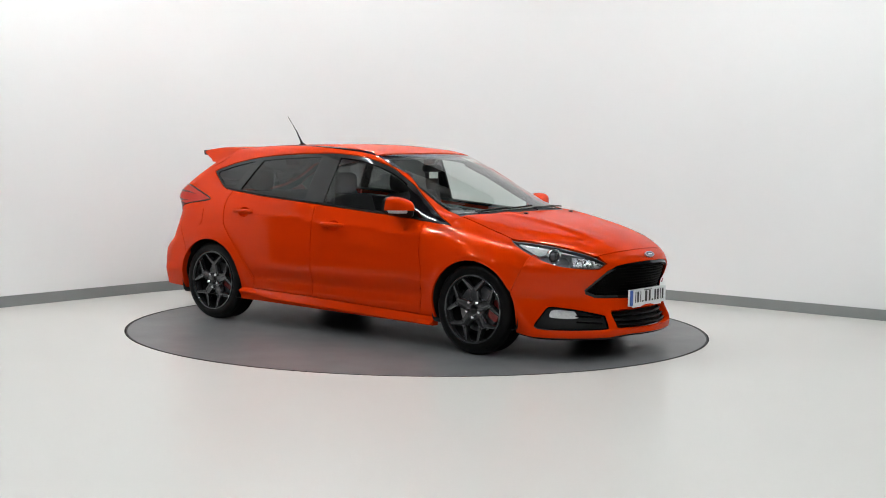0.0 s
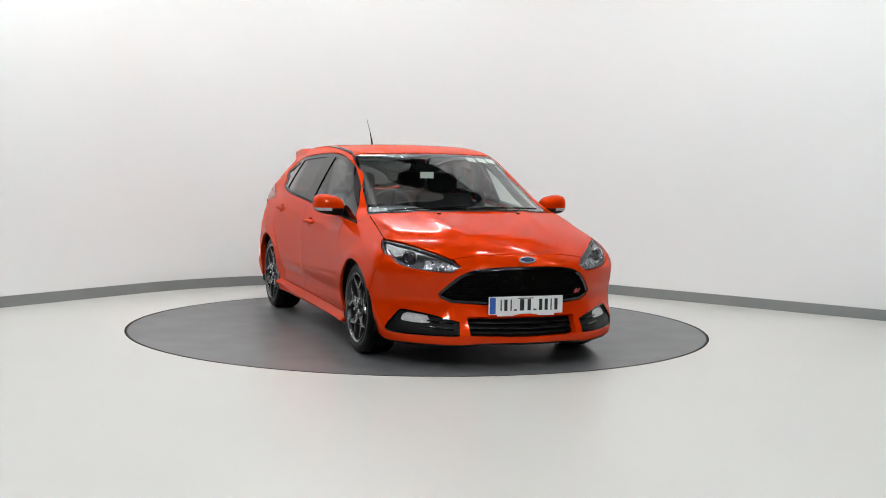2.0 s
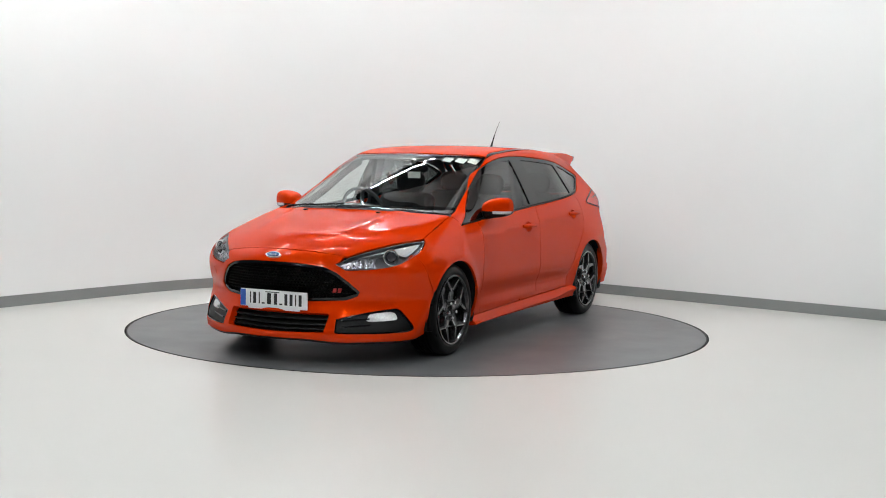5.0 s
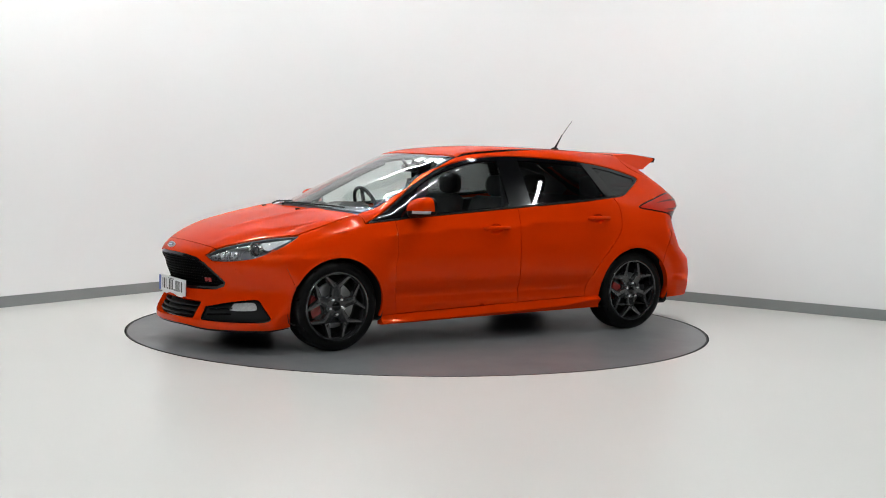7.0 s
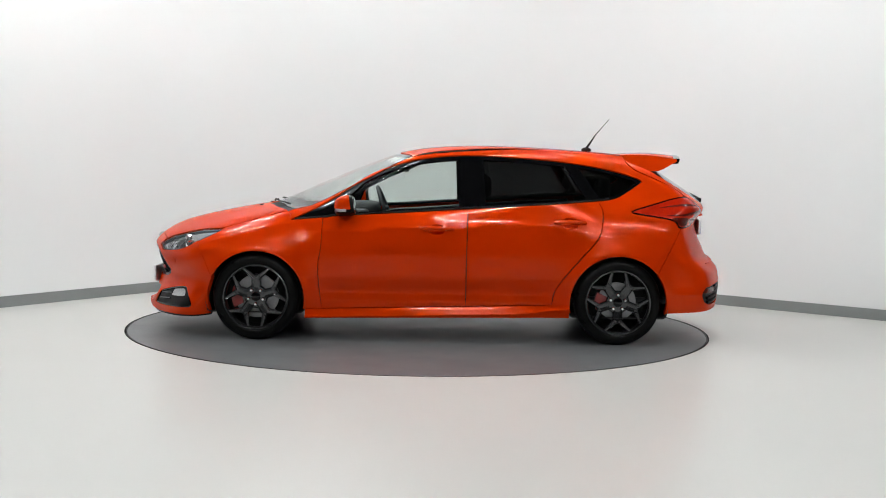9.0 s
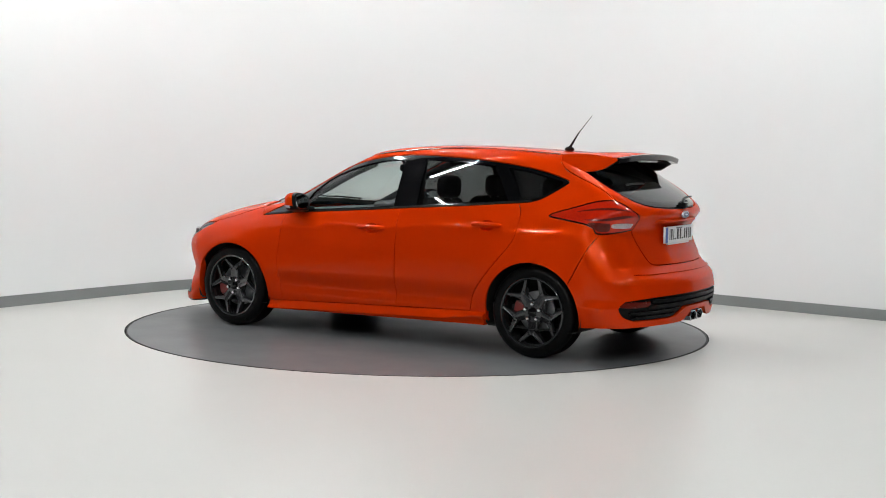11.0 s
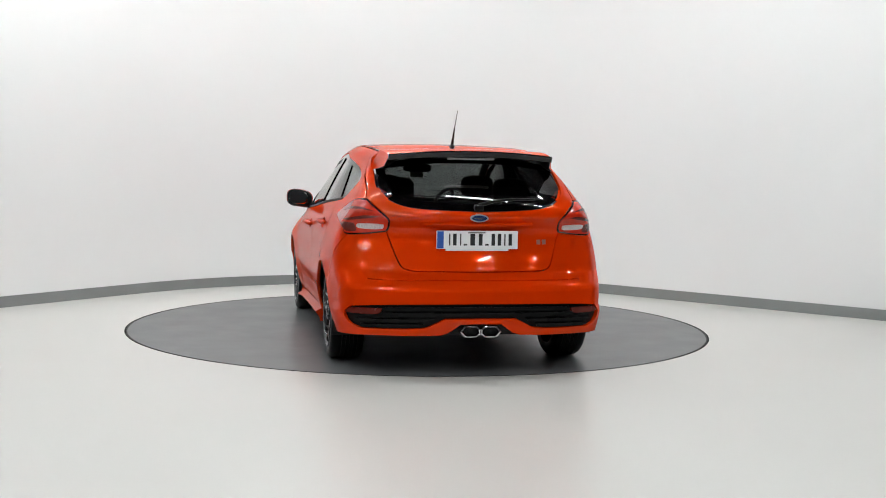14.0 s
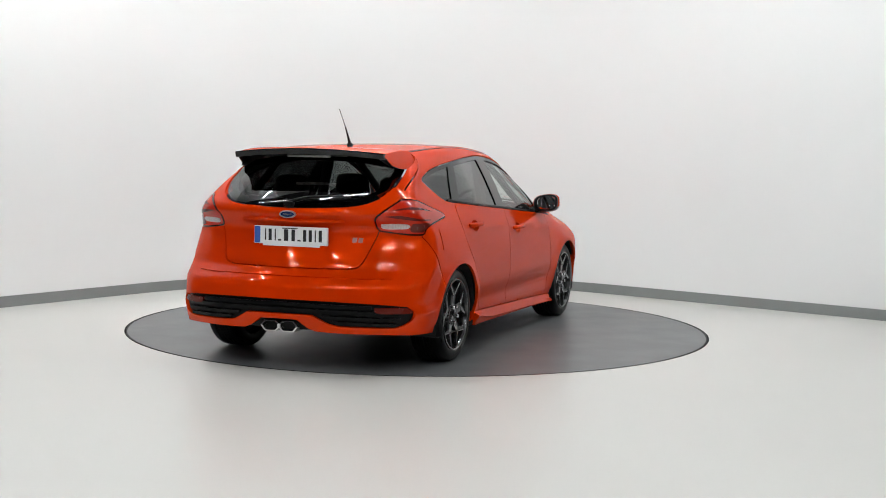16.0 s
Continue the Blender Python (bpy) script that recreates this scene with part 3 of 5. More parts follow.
    # flanks
    for s in (-1, 1):
        build_flank(car, s)
    # tailgate
    low = np.vstack([[(0, 0.648)], [(24, 0.650)], smooth_line([(24, 0.650), (28.3, 0.657), (31.5, 0.690), (37.0, 0.835), (38.3, 0.882)], 4)[1:]])
    hatch = over(HATCH_SIDE, "S", "R")
    half = np.vstack([low, TAIL_IN[::-1], hatch[::-1][1:], GLASS_LOW[::-1]])
    half = half[np.r_[True, np.linalg.norm(np.diff(half * (DEG, 1), axis=0), axis=1) > 0.003]]
    half[-1, 0] = 0
    gate = panel("tailgate", "R", seam(both(half), "R", 0.0045), PAINT, car, "orange-red tailgate", gap=0.026)
    glass_half = np.vstack([GLASS_LOW + (0, 0.004), [(57.5, 1.325), (40, 1.365), (20, 1.378), (0, 1.380)]])
    panel("rear_window", "R", seam(both(glass_half), "R", 0.004), PRIVACY, gate, "dark tinted rear window", out=-0.003, deep=0.004).visible_shadow = False
    panel("window_border", "R", seam(both(glass_half), "R", 0.002), GLOSS_BLACK, gate, "", holes=[seam(both(glass_half), "R", 0.045)], out=-0.010, deep=0.004)
    ys = np.linspace(-0.36, 0.36, 31)
    n1 = np.ones_like(ys)
    edge = meet(np.stack([-2.6 * n1, ys, 0.948 * n1], 1), np.stack([n1, 0 * n1, 0 * n1], 1))
    bm, loops = bmesh.new(), []
    for (x, y, z) in edge:
        k = 1 - float(step(abs(y), 0.29, 0.36))
        sec = [(x + 0.03, z + 0.020), (x - 0.004 - 0.014 * k, z + 0.006), (x - 0.004 - 0.022 * k, z - 0.004), (x - 0.004 - 0.020 * k, z - 0.010), (x + 0.03, z - 0.014)]
        loops.append([bm.verts.new((u, y, w)) for u, w in sec])
    for a, b in zip(loops, loops[1:]):
        for i in range(5):
            bm.faces.new((a[i], a[(i + 1) % 5], b[(i + 1) % 5], b[i]))
    bm.faces.new(loops[0])
    bm.faces.new(loops[-1][::-1])
    part("number_plate_ledge", bm, PAINT, gate, "", 50)
    panel("tailgate_lining", "R", shrink(both(half) * (DEG, 1), 0.006) / (DEG, 1), CABIN, gate, "black tailgate trim", out=-0.03, deep=0.004, gap=0.06)
    build_spoiler(gate)
    # rear bumper
    a_rear = arch(-AXLE, 194, 142, 9)
    up = over(np.vstack([a_rear, smooth_line([(-1.612, 0.545), (-1.65, 0.62), (-1.71, 0.74), (-1.775, 0.855)], 5)]), "S", "R")
    lamp_low = TAIL_OUT[(TAIL_OUT[:, 1] < 0.8885) & (TAIL_OUT[:, 0] < 55)][::-1]
    bottom = np.vstack([NOTCH, smooth_line([(14.5, 0.262), (24, 0.256), (42, 0.252), (54, 0.245), (60.5, 0.236)], 4)[1:]])
    half = np.vstack([bottom, up, lamp_low, low[::-1][1:]])
    rear = panel("rear_bumper", "R", seam(both(half), "R", 0.0024), PAINT, car, "orange-red rear bumper with a black insert", holes=[INSERT_ALL], deep=0.045, gap=0.026)
    panel("bumper_insert", "R", shrink(INSERT_ALL * (DEG, 1), -0.004) / (DEG, 1), BLACK, rear, "black grooved bumper insert", out=-0.022, deep=0.01)
    for k, z in enumerate((0.322, 0.356, 0.398, 0.432)):
        a, b = (16.5 if z < 0.36 else 0.0), 44.5 - 1.2 * abs(k - 2) - (9.5 if z > 0.37 else 0)
        tilt = 0.010
        if a:
            for s in (-1, 1):
                panel("insert_fin", "R", [(a + 4 * (0.356 - z) / 0.034, z + 0.010), (b, z + 0.010 - tilt), (b, z - 0.008 - tilt), (a + 4 * (0.356 - z) / 0.034 + 1, z - 0.008)], BLACK, rear, "", out=-0.004, deep=0.03, side=s)
        else:
            panel("insert_fin", "R", both([(0, z + 0.012), (b, z + 0.012 - tilt), (b, z - 0.010 - tilt), (0, z - 0.010)]), BLACK, rear, "", out=-0.004, deep=0.03)
    for s in (-1, 1):
        panel("reflector", "R", smooth_line([(34.5, 0.425), (45.2, 0.424), (47.3, 0.392), (36.0, 0.388), (34.5, 0.425)], 3)[:-1], DARK_RED, rear, "dark red reflector", out=-0.006, deep=0.02, side=s, gap=0.02)
    # pressed ledge along the top of the bumper
    panel("bumper_ledge", "R", both([(0, 0.612), (20, 0.612), (33, 0.607), (41, 0.598), (33, 0.594), (20, 0.598), (0, 0.598)]), PAINT, rear, "", out=0.008, deep=0.012)
    # exhaust
    panel("exhaust_panel", "R", both([(0, 0.345), (10, 0.340), (15, 0.262), (12.5, 0.252), (0, 0.252)]), LINER, rear, "", out=-0.06, deep=0.01)
    for s in (-1, 1):
        m = Matrix(((0, 0, -1, -2.155), (-1, 0, 0, 0.055 * s), (0, 1, 0, 0.287), (0, 0, 0, 1)))
        hexa = [(0.076, 0), (0.047, 0.034), (-0.030, 0.034), (-0.053, 0.014), (-0.053, -0.014), (-0.030, -0.034), (0.047, -0.034)]
        hexa = [(u * -s, v) for u, v in hexa]
        bm = bmesh.new()
        outer = [[bm.verts.new(m @ Vector((u * k, v * k, d))) for u, v in hexa] for k, d in ((1.0, -0.10), (1.0, 0.02), (0.84, 0.022), (0.82, -0.10))]
        for a, b in zip(outer, outer[1:]):
            for i in range(7):
                bm.faces.new((a[i], a[(i + 1) % 7], b[(i + 1) % 7], b[i]))
        pipe = part("exhaust_tip", bm, CHROME, rear, "polished angular exhaust tip")
        bm = bmesh.new()
        prism(bm, [(u * 0.87, v * 0.87) for u, v in hexa], -0.09, -0.06, m)
        part("pipe_core", bm, LINER, rear)


FOG_LAMP = smooth_line([(37.8, 0.340), (46.0, 0.352), (48.0, 0.318), (46.5, 0.300), (37.0, 0.294), (36.8, 0.318), (37.8, 0.340)], 3)[:-1]


def honeycomb(name, outline, parent):
    """Small hexagonal cells with walls, on the skin a little behind the grille opening."""
    verts, faces = [], []
    pitch = 0.024
    base, cells = [], []
    rows = int(0.26 / (pitch * 0.86)) + 1
    for j in range(rows):
        for i in range(-32, 33):
            u, v = (i + 0.5 * (j % 2)) * pitch / DEG, 0.424 + j * pitch * 0.86
            base.append((u, v))
    base = np.array(base)
    base = base[inside(np.array(outline), base)]
    for u, v in base:
        ring = []
        for k in range(6):
            a = radians(60 * k + 30)
            ring.append((u + math.cos(a) * pitch * 0.578 / DEG, v + math.sin(a) * pitch * 0.578))
        for k in range(6):
            a = radians(60 * k + 30)
            ring.append((u + math.cos(a) * pitch * 0.46 / DEG, v + math.sin(a) * pitch * 0.46))
        cells += ring
    p = lift("F", cells)
    n = normals(p)
    k = 0
    top, low = p - n * 0.026, p - n * 0.044
    for c in range(len(base)):
        b = 12 * c
        o = len(verts)
        verts += list(top[b:b + 12]) + list(low[b + 6:b + 12])
        for i in range(6):
            j = (i + 1) % 6
            faces.append((o + i, o + j, o + 6 + j, o + 6 + i))
            faces.append((o + 6 + i, o + 6 + j, o + 12 + j, o + 12 + i))
    return link(name, mesh_of(name, verts, faces, None, False), MESH_BLACK, parent, "black honeycomb mesh")


def build_flank(car, s):
    # front wing
    a = arch(AXLE, 24, 194, 34)
    seam_top = smooth_line([(1.648, 0.462), (1.69, 0.56), (1.73, 0.645), (1.755, 0.712)], 5)
    lamp_s = over(LAMP_LOW[LAMP_LOW[:, 0] > 55.7], "F", "S")[::-1]
    bon_s = over(BONNET_SIDE, "T", "S")
    line = np.vstack([seam_top[::-1], a[1:], [(0.960, 0.232)], DOOR_FRONT[::-1], cut(DLO_LOW, 0.848, 1.077)[1:], [(1.085, 0.925)], bon_s[::-1][0:], lamp_s[::-1][1:]])
    panel("front_wing", "S", seam(line, "S", 0.0014), PAINT, car, "orange-red front wing", side=s)
    # side frame: windscreen pillar, roof rail and rear quarter
    top = np.vstack([over(SCREEN_SIDE, "T", "S"), over(ROOF_SIDE, "T", "S")[1:]])
    lamp_q = over(TAIL_OUT[(TAIL_OUT[:, 0] > 53.5)], "R", "S")[::-1]
    a = arch(-AXLE, 142, -14, 34)
    line = np.vstack([[bon_s[-1] + (-0.004, 0)], top, HATCH_SIDE[1:], lamp_q, smooth_line([(-1.775, 0.855), (-1.71, 0.74), (-1.65, 0.62), (-1.612, 0.545)], 5), a, [(-0.950, 0.255)],
                      DOOR_REAR[::-1], DLO_LOW[-4:], DLO_BACK[1:], DLO_TOP[1:], [(1.085, 0.922)]])
    line = line[np.r_[True, np.linalg.norm(np.diff(line, axis=0), axis=1) > 0.004]]
    quarter = panel("side_frame", "S", seam(line, "S"), PAINT, car, "orange-red windscreen pillar, roof rail and rear quarter", side=s)
    if s < 0:
        panel("fuel_flap", "S", [(-1.60, 0.90), (-1.45, 0.895), (-1.435, 0.79), (-1.46, 0.765), (-1.60, 0.765)], PAINT, quarter, "", out=0.003, deep=0.006, side=s)
    # doors
    line = np.vstack([DOOR_FRONT, DOOR_MID[::-1], cut(DLO_LOW, -0.216, 0.848)[1:-1]])
    bowls = []
    for cx, z in ((0.010, 0.829), (-0.957, 0.890)):
        bowls.append(np.array([(cx + 0.062 * math.cos(a_), z + 0.039 * math.sin(a_)) for a_ in np.linspace(0, 2 * math.pi, 28, endpoint=False)]))
    front = panel("front_door", "S", seam(line, "S"), PAINT, car, "orange-red front door", holes=bowls[:1], side=s, deep=0.012)
    line = np.vstack([DOOR_MID, DOOR_REAR[::-1], cut(DLO_LOW, -1.165, -0.216)[1:-1]])
    rear = panel("rear_door", "S", seam(line, "S"), PAINT, car, "orange-red rear door", holes=bowls[1:], side=s, deep=0.012)
    for door, bowl, (x0, x1, z) in ((front, bowls[0], (-0.113, 0.125, 0.835)), (rear, bowls[1], (-1.074, -0.847, 0.897))):
        cx = (x0 + x1) / 2
        mid = bowl.mean(0)
        panel("handle_recess", "S", bowl, PAINT, door, "", deep=0.002, side=s, gap=0.008,
              dish=lambda q, mid=mid: 0.040 * np.clip(1 - ((q[:, 0] - mid[0]) / 0.062) ** 2 - ((q[:, 1] - mid[1]) / 0.039) ** 2, 0, 1) ** 0.6)
        p = lift("S", [(x0, z), (x1, z), (cx, z)])
        bm = bmesh.new()
        path = [(x0 + (x1 - x0) * u, p[0][1] + (p[1][1] - p[0][1]) * u + 0.004 + 0.026 * math.sin(math.pi * min(max((u - 0.02) / 0.96, 0), 1)) ** 0.6, z + 0.004 * math.sin(math.pi * u)) for u in np.linspace(0, 1, 13)]
        tube(bm, path, [0.010] + [0.0155] * 11 + [0.010], 10)
        for v in bm.verts:
            v.co.z = z + (v.co.z - z) * 1.05
            if s < 0:
                v.co.y = -v.co.y
        part("door_handle", bm, PAINT, door, "body-coloured grab handle", 60)
    # window surround and panes
    dlo = np.vstack([DLO_LOW, DLO_BACK[1:], DLO_TOP[1:-1]])
    dlo = dlo[np.r_[True, np.linalg.norm(np.diff(dlo, axis=0), axis=1) > 0.003]]
    fp = np.vstack([cut(DLO_LOW, -0.150, 0.690) + (0, 0.020), [(0.640, 1.075)], cut(DLO_TOP, 0.560, -0.135) - (0, 0.028)])
    rp = np.vstack([cut(DLO_LOW, -1.085, -0.345) + (0, 0.020), cut(DLO_TOP, -0.325, -0.925) - (0, 0.028)])
    qp = np.vstack([[(-1.175, 1.078), (-1.255, 1.086)], cut(DLO_BACK[:-3], -1.30, -1.455) + (0.0, 0.018), [(-1.445, 1.208)], cut(DLO_TOP, -1.40, -1.02) - (0, 0.024), [(-1.10, 1.195)]])
    panel("window_surround", "S", seam(dlo, "S", 0.002), GLOSS_BLACK, car, "gloss black window surround and pillars", holes=[fp, rp, qp], out=-0.005, deep=0.02, side=s)
    # seal along the sill line of the windows
    strip_ = np.vstack([cut(DLO_LOW, -1.25, 1.05) + (0, 0.012), (cut(DLO_LOW, -1.25, 1.05) + (0, 0.001))[::-1]])
    panel("window_seal", "S", strip_, BLACK, car, "black rubber strip below the windows", out=0.003, deep=0.012, side=s)
    for nm, poly, mat, door, lab in (("window_pane", fp, CLEAR, front, "clear side window"), ("window_pane", rp, PRIVACY, rear, "dark tinted side window"), ("quarter_window", qp, PRIVACY, car, "dark tinted quarter window")):
        panel(nm, "S", shrink(poly, -0.004), mat, door, lab, out=-0.012, deep=0.004, side=s).visible_shadow = False
    inner = np.vstack([[bon_s[-1] + (-0.004, 0)], top, HATCH_SIDE[1:], [(-1.70, 0.80), (-1.45, 0.80), (-1.20, 0.90)], DLO_LOW[-4:], DLO_BACK[1:], DLO_TOP[1:], [(1.085, 0.922)]])
    inner = inner[np.r_[True, np.linalg.norm(np.diff(inner, axis=0), axis=1) > 0.004]]
    panel("pillar_lining", "S", shrink(inner, 0.004), HEADLINING, car, "grey lining of the pillars", out=-0.024, deep=0.004, side=s, gap=0.05)
    # door cards inside
    card = np.vstack([[(0.84, 0.30), (-0.83, 0.30)], cut(DLO_LOW, -1.10, 0.86)])
    panel("door_card", "S", card, DASH, car, "black inner door trim", out=-0.075, deep=0.03, side=s, gap=0.06)
    # sill skirt
    bm, loops = bmesh.new(), []
    for x in np.linspace(0.965, -0.965, 40):
        top, edge, low = 0.256 - 0.032 * x, 0.206 - 0.030 * x + 0.030 * step(-x, 0.55, 0.95), 0.182 - 0.018 * x
        w = float(half_width(np.array([x]), np.array([top]))[0])
        kick = 0.012 * step(abs(x), 0.70, 0.95)
        sec = [(w - 0.05, top + 0.006), (w + 0.001, top + 0.004), (w + 0.006, top - 0.004), (w + 0.014, edge + 0.018), (w + 0.026 + kick, edge + 0.004),
               (w + 0.027 + kick, edge - 0.004), (w + 0.014, (edge + low) / 2), (w + 0.008, low), (w - 0.05, low)]
        loops.append([bm.verts.new((x, y * s, z)) for y, z in sec])
    for a_, b_ in zip(loops, loops[1:]):
        for k in range(9):
            bm.faces.new((a_[k], a_[(k + 1) % 9], b_[(k + 1) % 9], b_[k]))
    bm.faces.new(loops[0])
    bm.faces.new(loops[-1][::-1])
    part("side_skirt", bm, PAINT, car, "orange-red side skirt with a flared lower edge", 38)
    # wheel housings
    for cx in (-AXLE, AXLE):
        bm = bmesh.new()
        loops = lathe(bm, [(0.372, 0.52), (0.372, 0.865)], 40)
        bm.faces.new(loops[0])
        for v in bm.verts:
            v.co += Vector((cx, 0, 0.33))
            v.co.y *= s
            v.co.z = max(v.co.z, 0.20)
        part("wheel_housing", bm, LINER, car, "black wheel arch lining")
    # body metal behind the joints of the lamps
    panel("inner_panel", "R", [(38, 1.12), (46, 1.17), (56, 1.13), (60, 1.07), (50, 1.06), (42, 1.06)], PAINT, car, "", out=-0.010, deep=0.004, side=s)
    panel("inner_panel", "F", [(50, 0.67), (54, 0.72), (60, 0.72), (63, 0.60), (58, 0.58)], PAINT, car, "", out=-0.010, deep=0.004, side=s)
    build_headlamp(car, s)
    build_tail_lamp(car, s)
    build_mirror(car, s)


def build_headlamp(car, s):
    lamp = panel("headlamp", "F", seam(LAMP, "F", 0.003), LENS, car, "clear headlamp with dark chrome inside", out=-0.001, deep=0.003, side=s, gap=0.02)
    lamp.visible_shadow = False
    panel("housing", "F", LAMP, LAMP_SILVER, lamp, "silvery lamp housing", out=-0.055, deep=0.01, side=s)
    inner = shrink(LAMP * (DEG, 1), 0.008) / (DEG, 1)
    panel("bezel", "F", seam(LAMP, "F", 0.003), SATIN_DARK, lamp, "dark grey lamp rim", holes=[inner], out=-0.010, deep=0.04, side=s, gap=0.02)
    # grey wing of the housing towards the outer tip
    panel("lamp_wing", "F", smooth_line([(33, 0.708), (44, 0.752), (55, 0.782), (61.0, 0.792), (56, 0.748), (52, 0.716), (48, 0.735), (42, 0.735), (33, 0.708)], 3)[:-1], LAMP_GREY, lamp, "grey lamp trim", out=-0.020, deep=0.02, side=s, gap=0.02)
    panel("lamp_bowl", "F", smooth_line([(40.5, 0.725), (46, 0.742), (51.0, 0.725), (52, 0.700), (47, 0.662), (41, 0.650), (39.6, 0.68), (40.5, 0.725)], 3)[:-1], SATIN_DARK, lamp, "bright bowl round the lens", out=-0.050, deep=0.004, side=s, gap=0.02)

    def cup(u, v, r, name, mat, label):
        p = lift("F", [(u, v)])[0]
        d = Vector((0.93, 0.36 * (1 if p[1] > 0 else -1), 0)).normalized()
        c = Vector(p) - d * 0.034
        m = Matrix.Translation(c) @ d.to_track_quat("Y", "Z").to_matrix().to_4x4()
        bm = bmesh.new()
        if name == "projector":
            loops = lathe(bm, [(r * 1.25, -0.02), (r * 1.28, 0.014), (r * 1.05, 0.010), (r, 0.0)], 28)
        else:
            loops = lathe(bm, [(r * math.sin(a), 0.55 * r * math.cos(a)) for a in np.linspace(1.57, 0.05, 7)], 24)
            bm.faces.new(loops[-1])
        bmesh.ops.transform(bm, matrix=m, verts=bm.verts)
        if s < 0:
            for w in bm.verts:
                w.co.y = -w.co.y
        return part(name, bm, mat, lamp, label, 60)

    cup(45.5, 0.703, 0.040, "projector", CHROME, "chrome ring round the lamp lens")
    cup(45.5, 0.703, 0.038, "lamp_lens", DARK_LENS, "dark round projector lens")
    for q in ([(25.9, 0.652), (29.0, 0.682), (30.6, 0.690), (30.0, 0.634), (28.6, 0.632)], [(30.8, 0.634), (31.4, 0.694), (34.6, 0.702), (34.6, 0.638)], [(35.2, 0.638), (35.4, 0.702), (39.0, 0.706), (38.8, 0.648)]):
        panel("reflector", "F", q, REFLECTOR, lamp, "bright ribbed reflector", out=-0.022, deep=0.02, side=s, gap=0.012)


LAMP_SILVER = material("lamp_silver", (0.30, 0.30, 0.31), 0.35, 0.6, 0, 0.15, 50, 0.001, 0.1, 15)
REFLECTOR = material("bright_reflector", (0.40, 0.40, 0.42), 0.28, 0.9, 0, 0.3, 70, 0.004, 0.2, 25)
LAMP_GREY = material("grey_lamp_trim", (0.26, 0.265, 0.27), 0.45, 0.3, 0, 0.06, 60)
SATIN_DARK = material("dark_lamp_trim", (0.10, 0.10, 0.105), 0.4, 0.4)
STRIP_LENS = material("clear_strip_lens", (0.60, 0.50, 0.48), 0.15, 0.2, 0.6, 0.3, 90, 0.002, 0.15, 20)
DARK_LENS = material("dark_lens_glass", (0.03, 0.03, 0.035), 0.05, 0, 1.0)


def build_tail_lamp(car, s):
    outline = np.vstack([TAIL_IN, TAIL_OUT[1:-1]])
    lamp = panel("tail_lamp", "R", seam(outline, "R", 0.008), RED_LENS, car, "red tail lamp with a clear lower strip", out=0.003, deep=0.03, side=s, gap=0.02)
    panel("lamp_gasket", "R", outline, GLOSS_BLACK, lamp, "", holes=[shrink(outline * (DEG, 1), 0.010) / (DEG, 1)], out=0.0005, deep=0.02, side=s, gap=0.02)
    panel("clear_strip", "R", smooth_line([(38.6, 0.936), (43, 0.940), (48.5, 0.936), (48.8, 0.911), (44, 0.905), (39.6, 0.909), (38.6, 0.936)], 3)[:-1], STRIP_LENS, lamp, "clear reversing lamp strip", out=0.006, deep=0.008, side=s, gap=0.015)
    panel("lamp_rib", "R", smooth_line([(39.5, 0.985), (45, 0.972), (53, 0.955), (60, 0.958), (53, 0.968), (45, 0.990), (39.5, 0.985)], 3)[:-1], DARK_RED, lamp, "", out=0.0055, deep=0.006, side=s, gap=0.015)
    panel("light_guide", "R", smooth_line([(41.5, 1.018), (48, 1.040), (55, 1.034), (63, 1.008), (55, 1.022), (48, 1.026), (41.5, 1.018)], 3)[:-1], DARK_RED, lamp, "", out=0.0045, deep=0.004, side=s, gap=0.012)
    for u in np.arange(39.6, 48.2, 0.95):
        panel("lens_rib", "R", [(u, 0.934), (u + 0.28, 0.934), (u + 0.45, 0.911), (u + 0.17, 0.911)], SATIN, lamp, "", out=0.0075, deep=0.003, side=s, gap=0.03)
    panel("brake_lens", "R", smooth_line([(50.0, 0.940), (55.5, 0.942), (58.5, 0.932), (55.6, 0.900), (54.2, 0.884), (50.2, 0.886), (49.6, 0.912), (50.0, 0.940)], 3)[:-1], DARK_RED, lamp, "deep red lens field", out=0.0045, deep=0.004, side=s, gap=0.015)


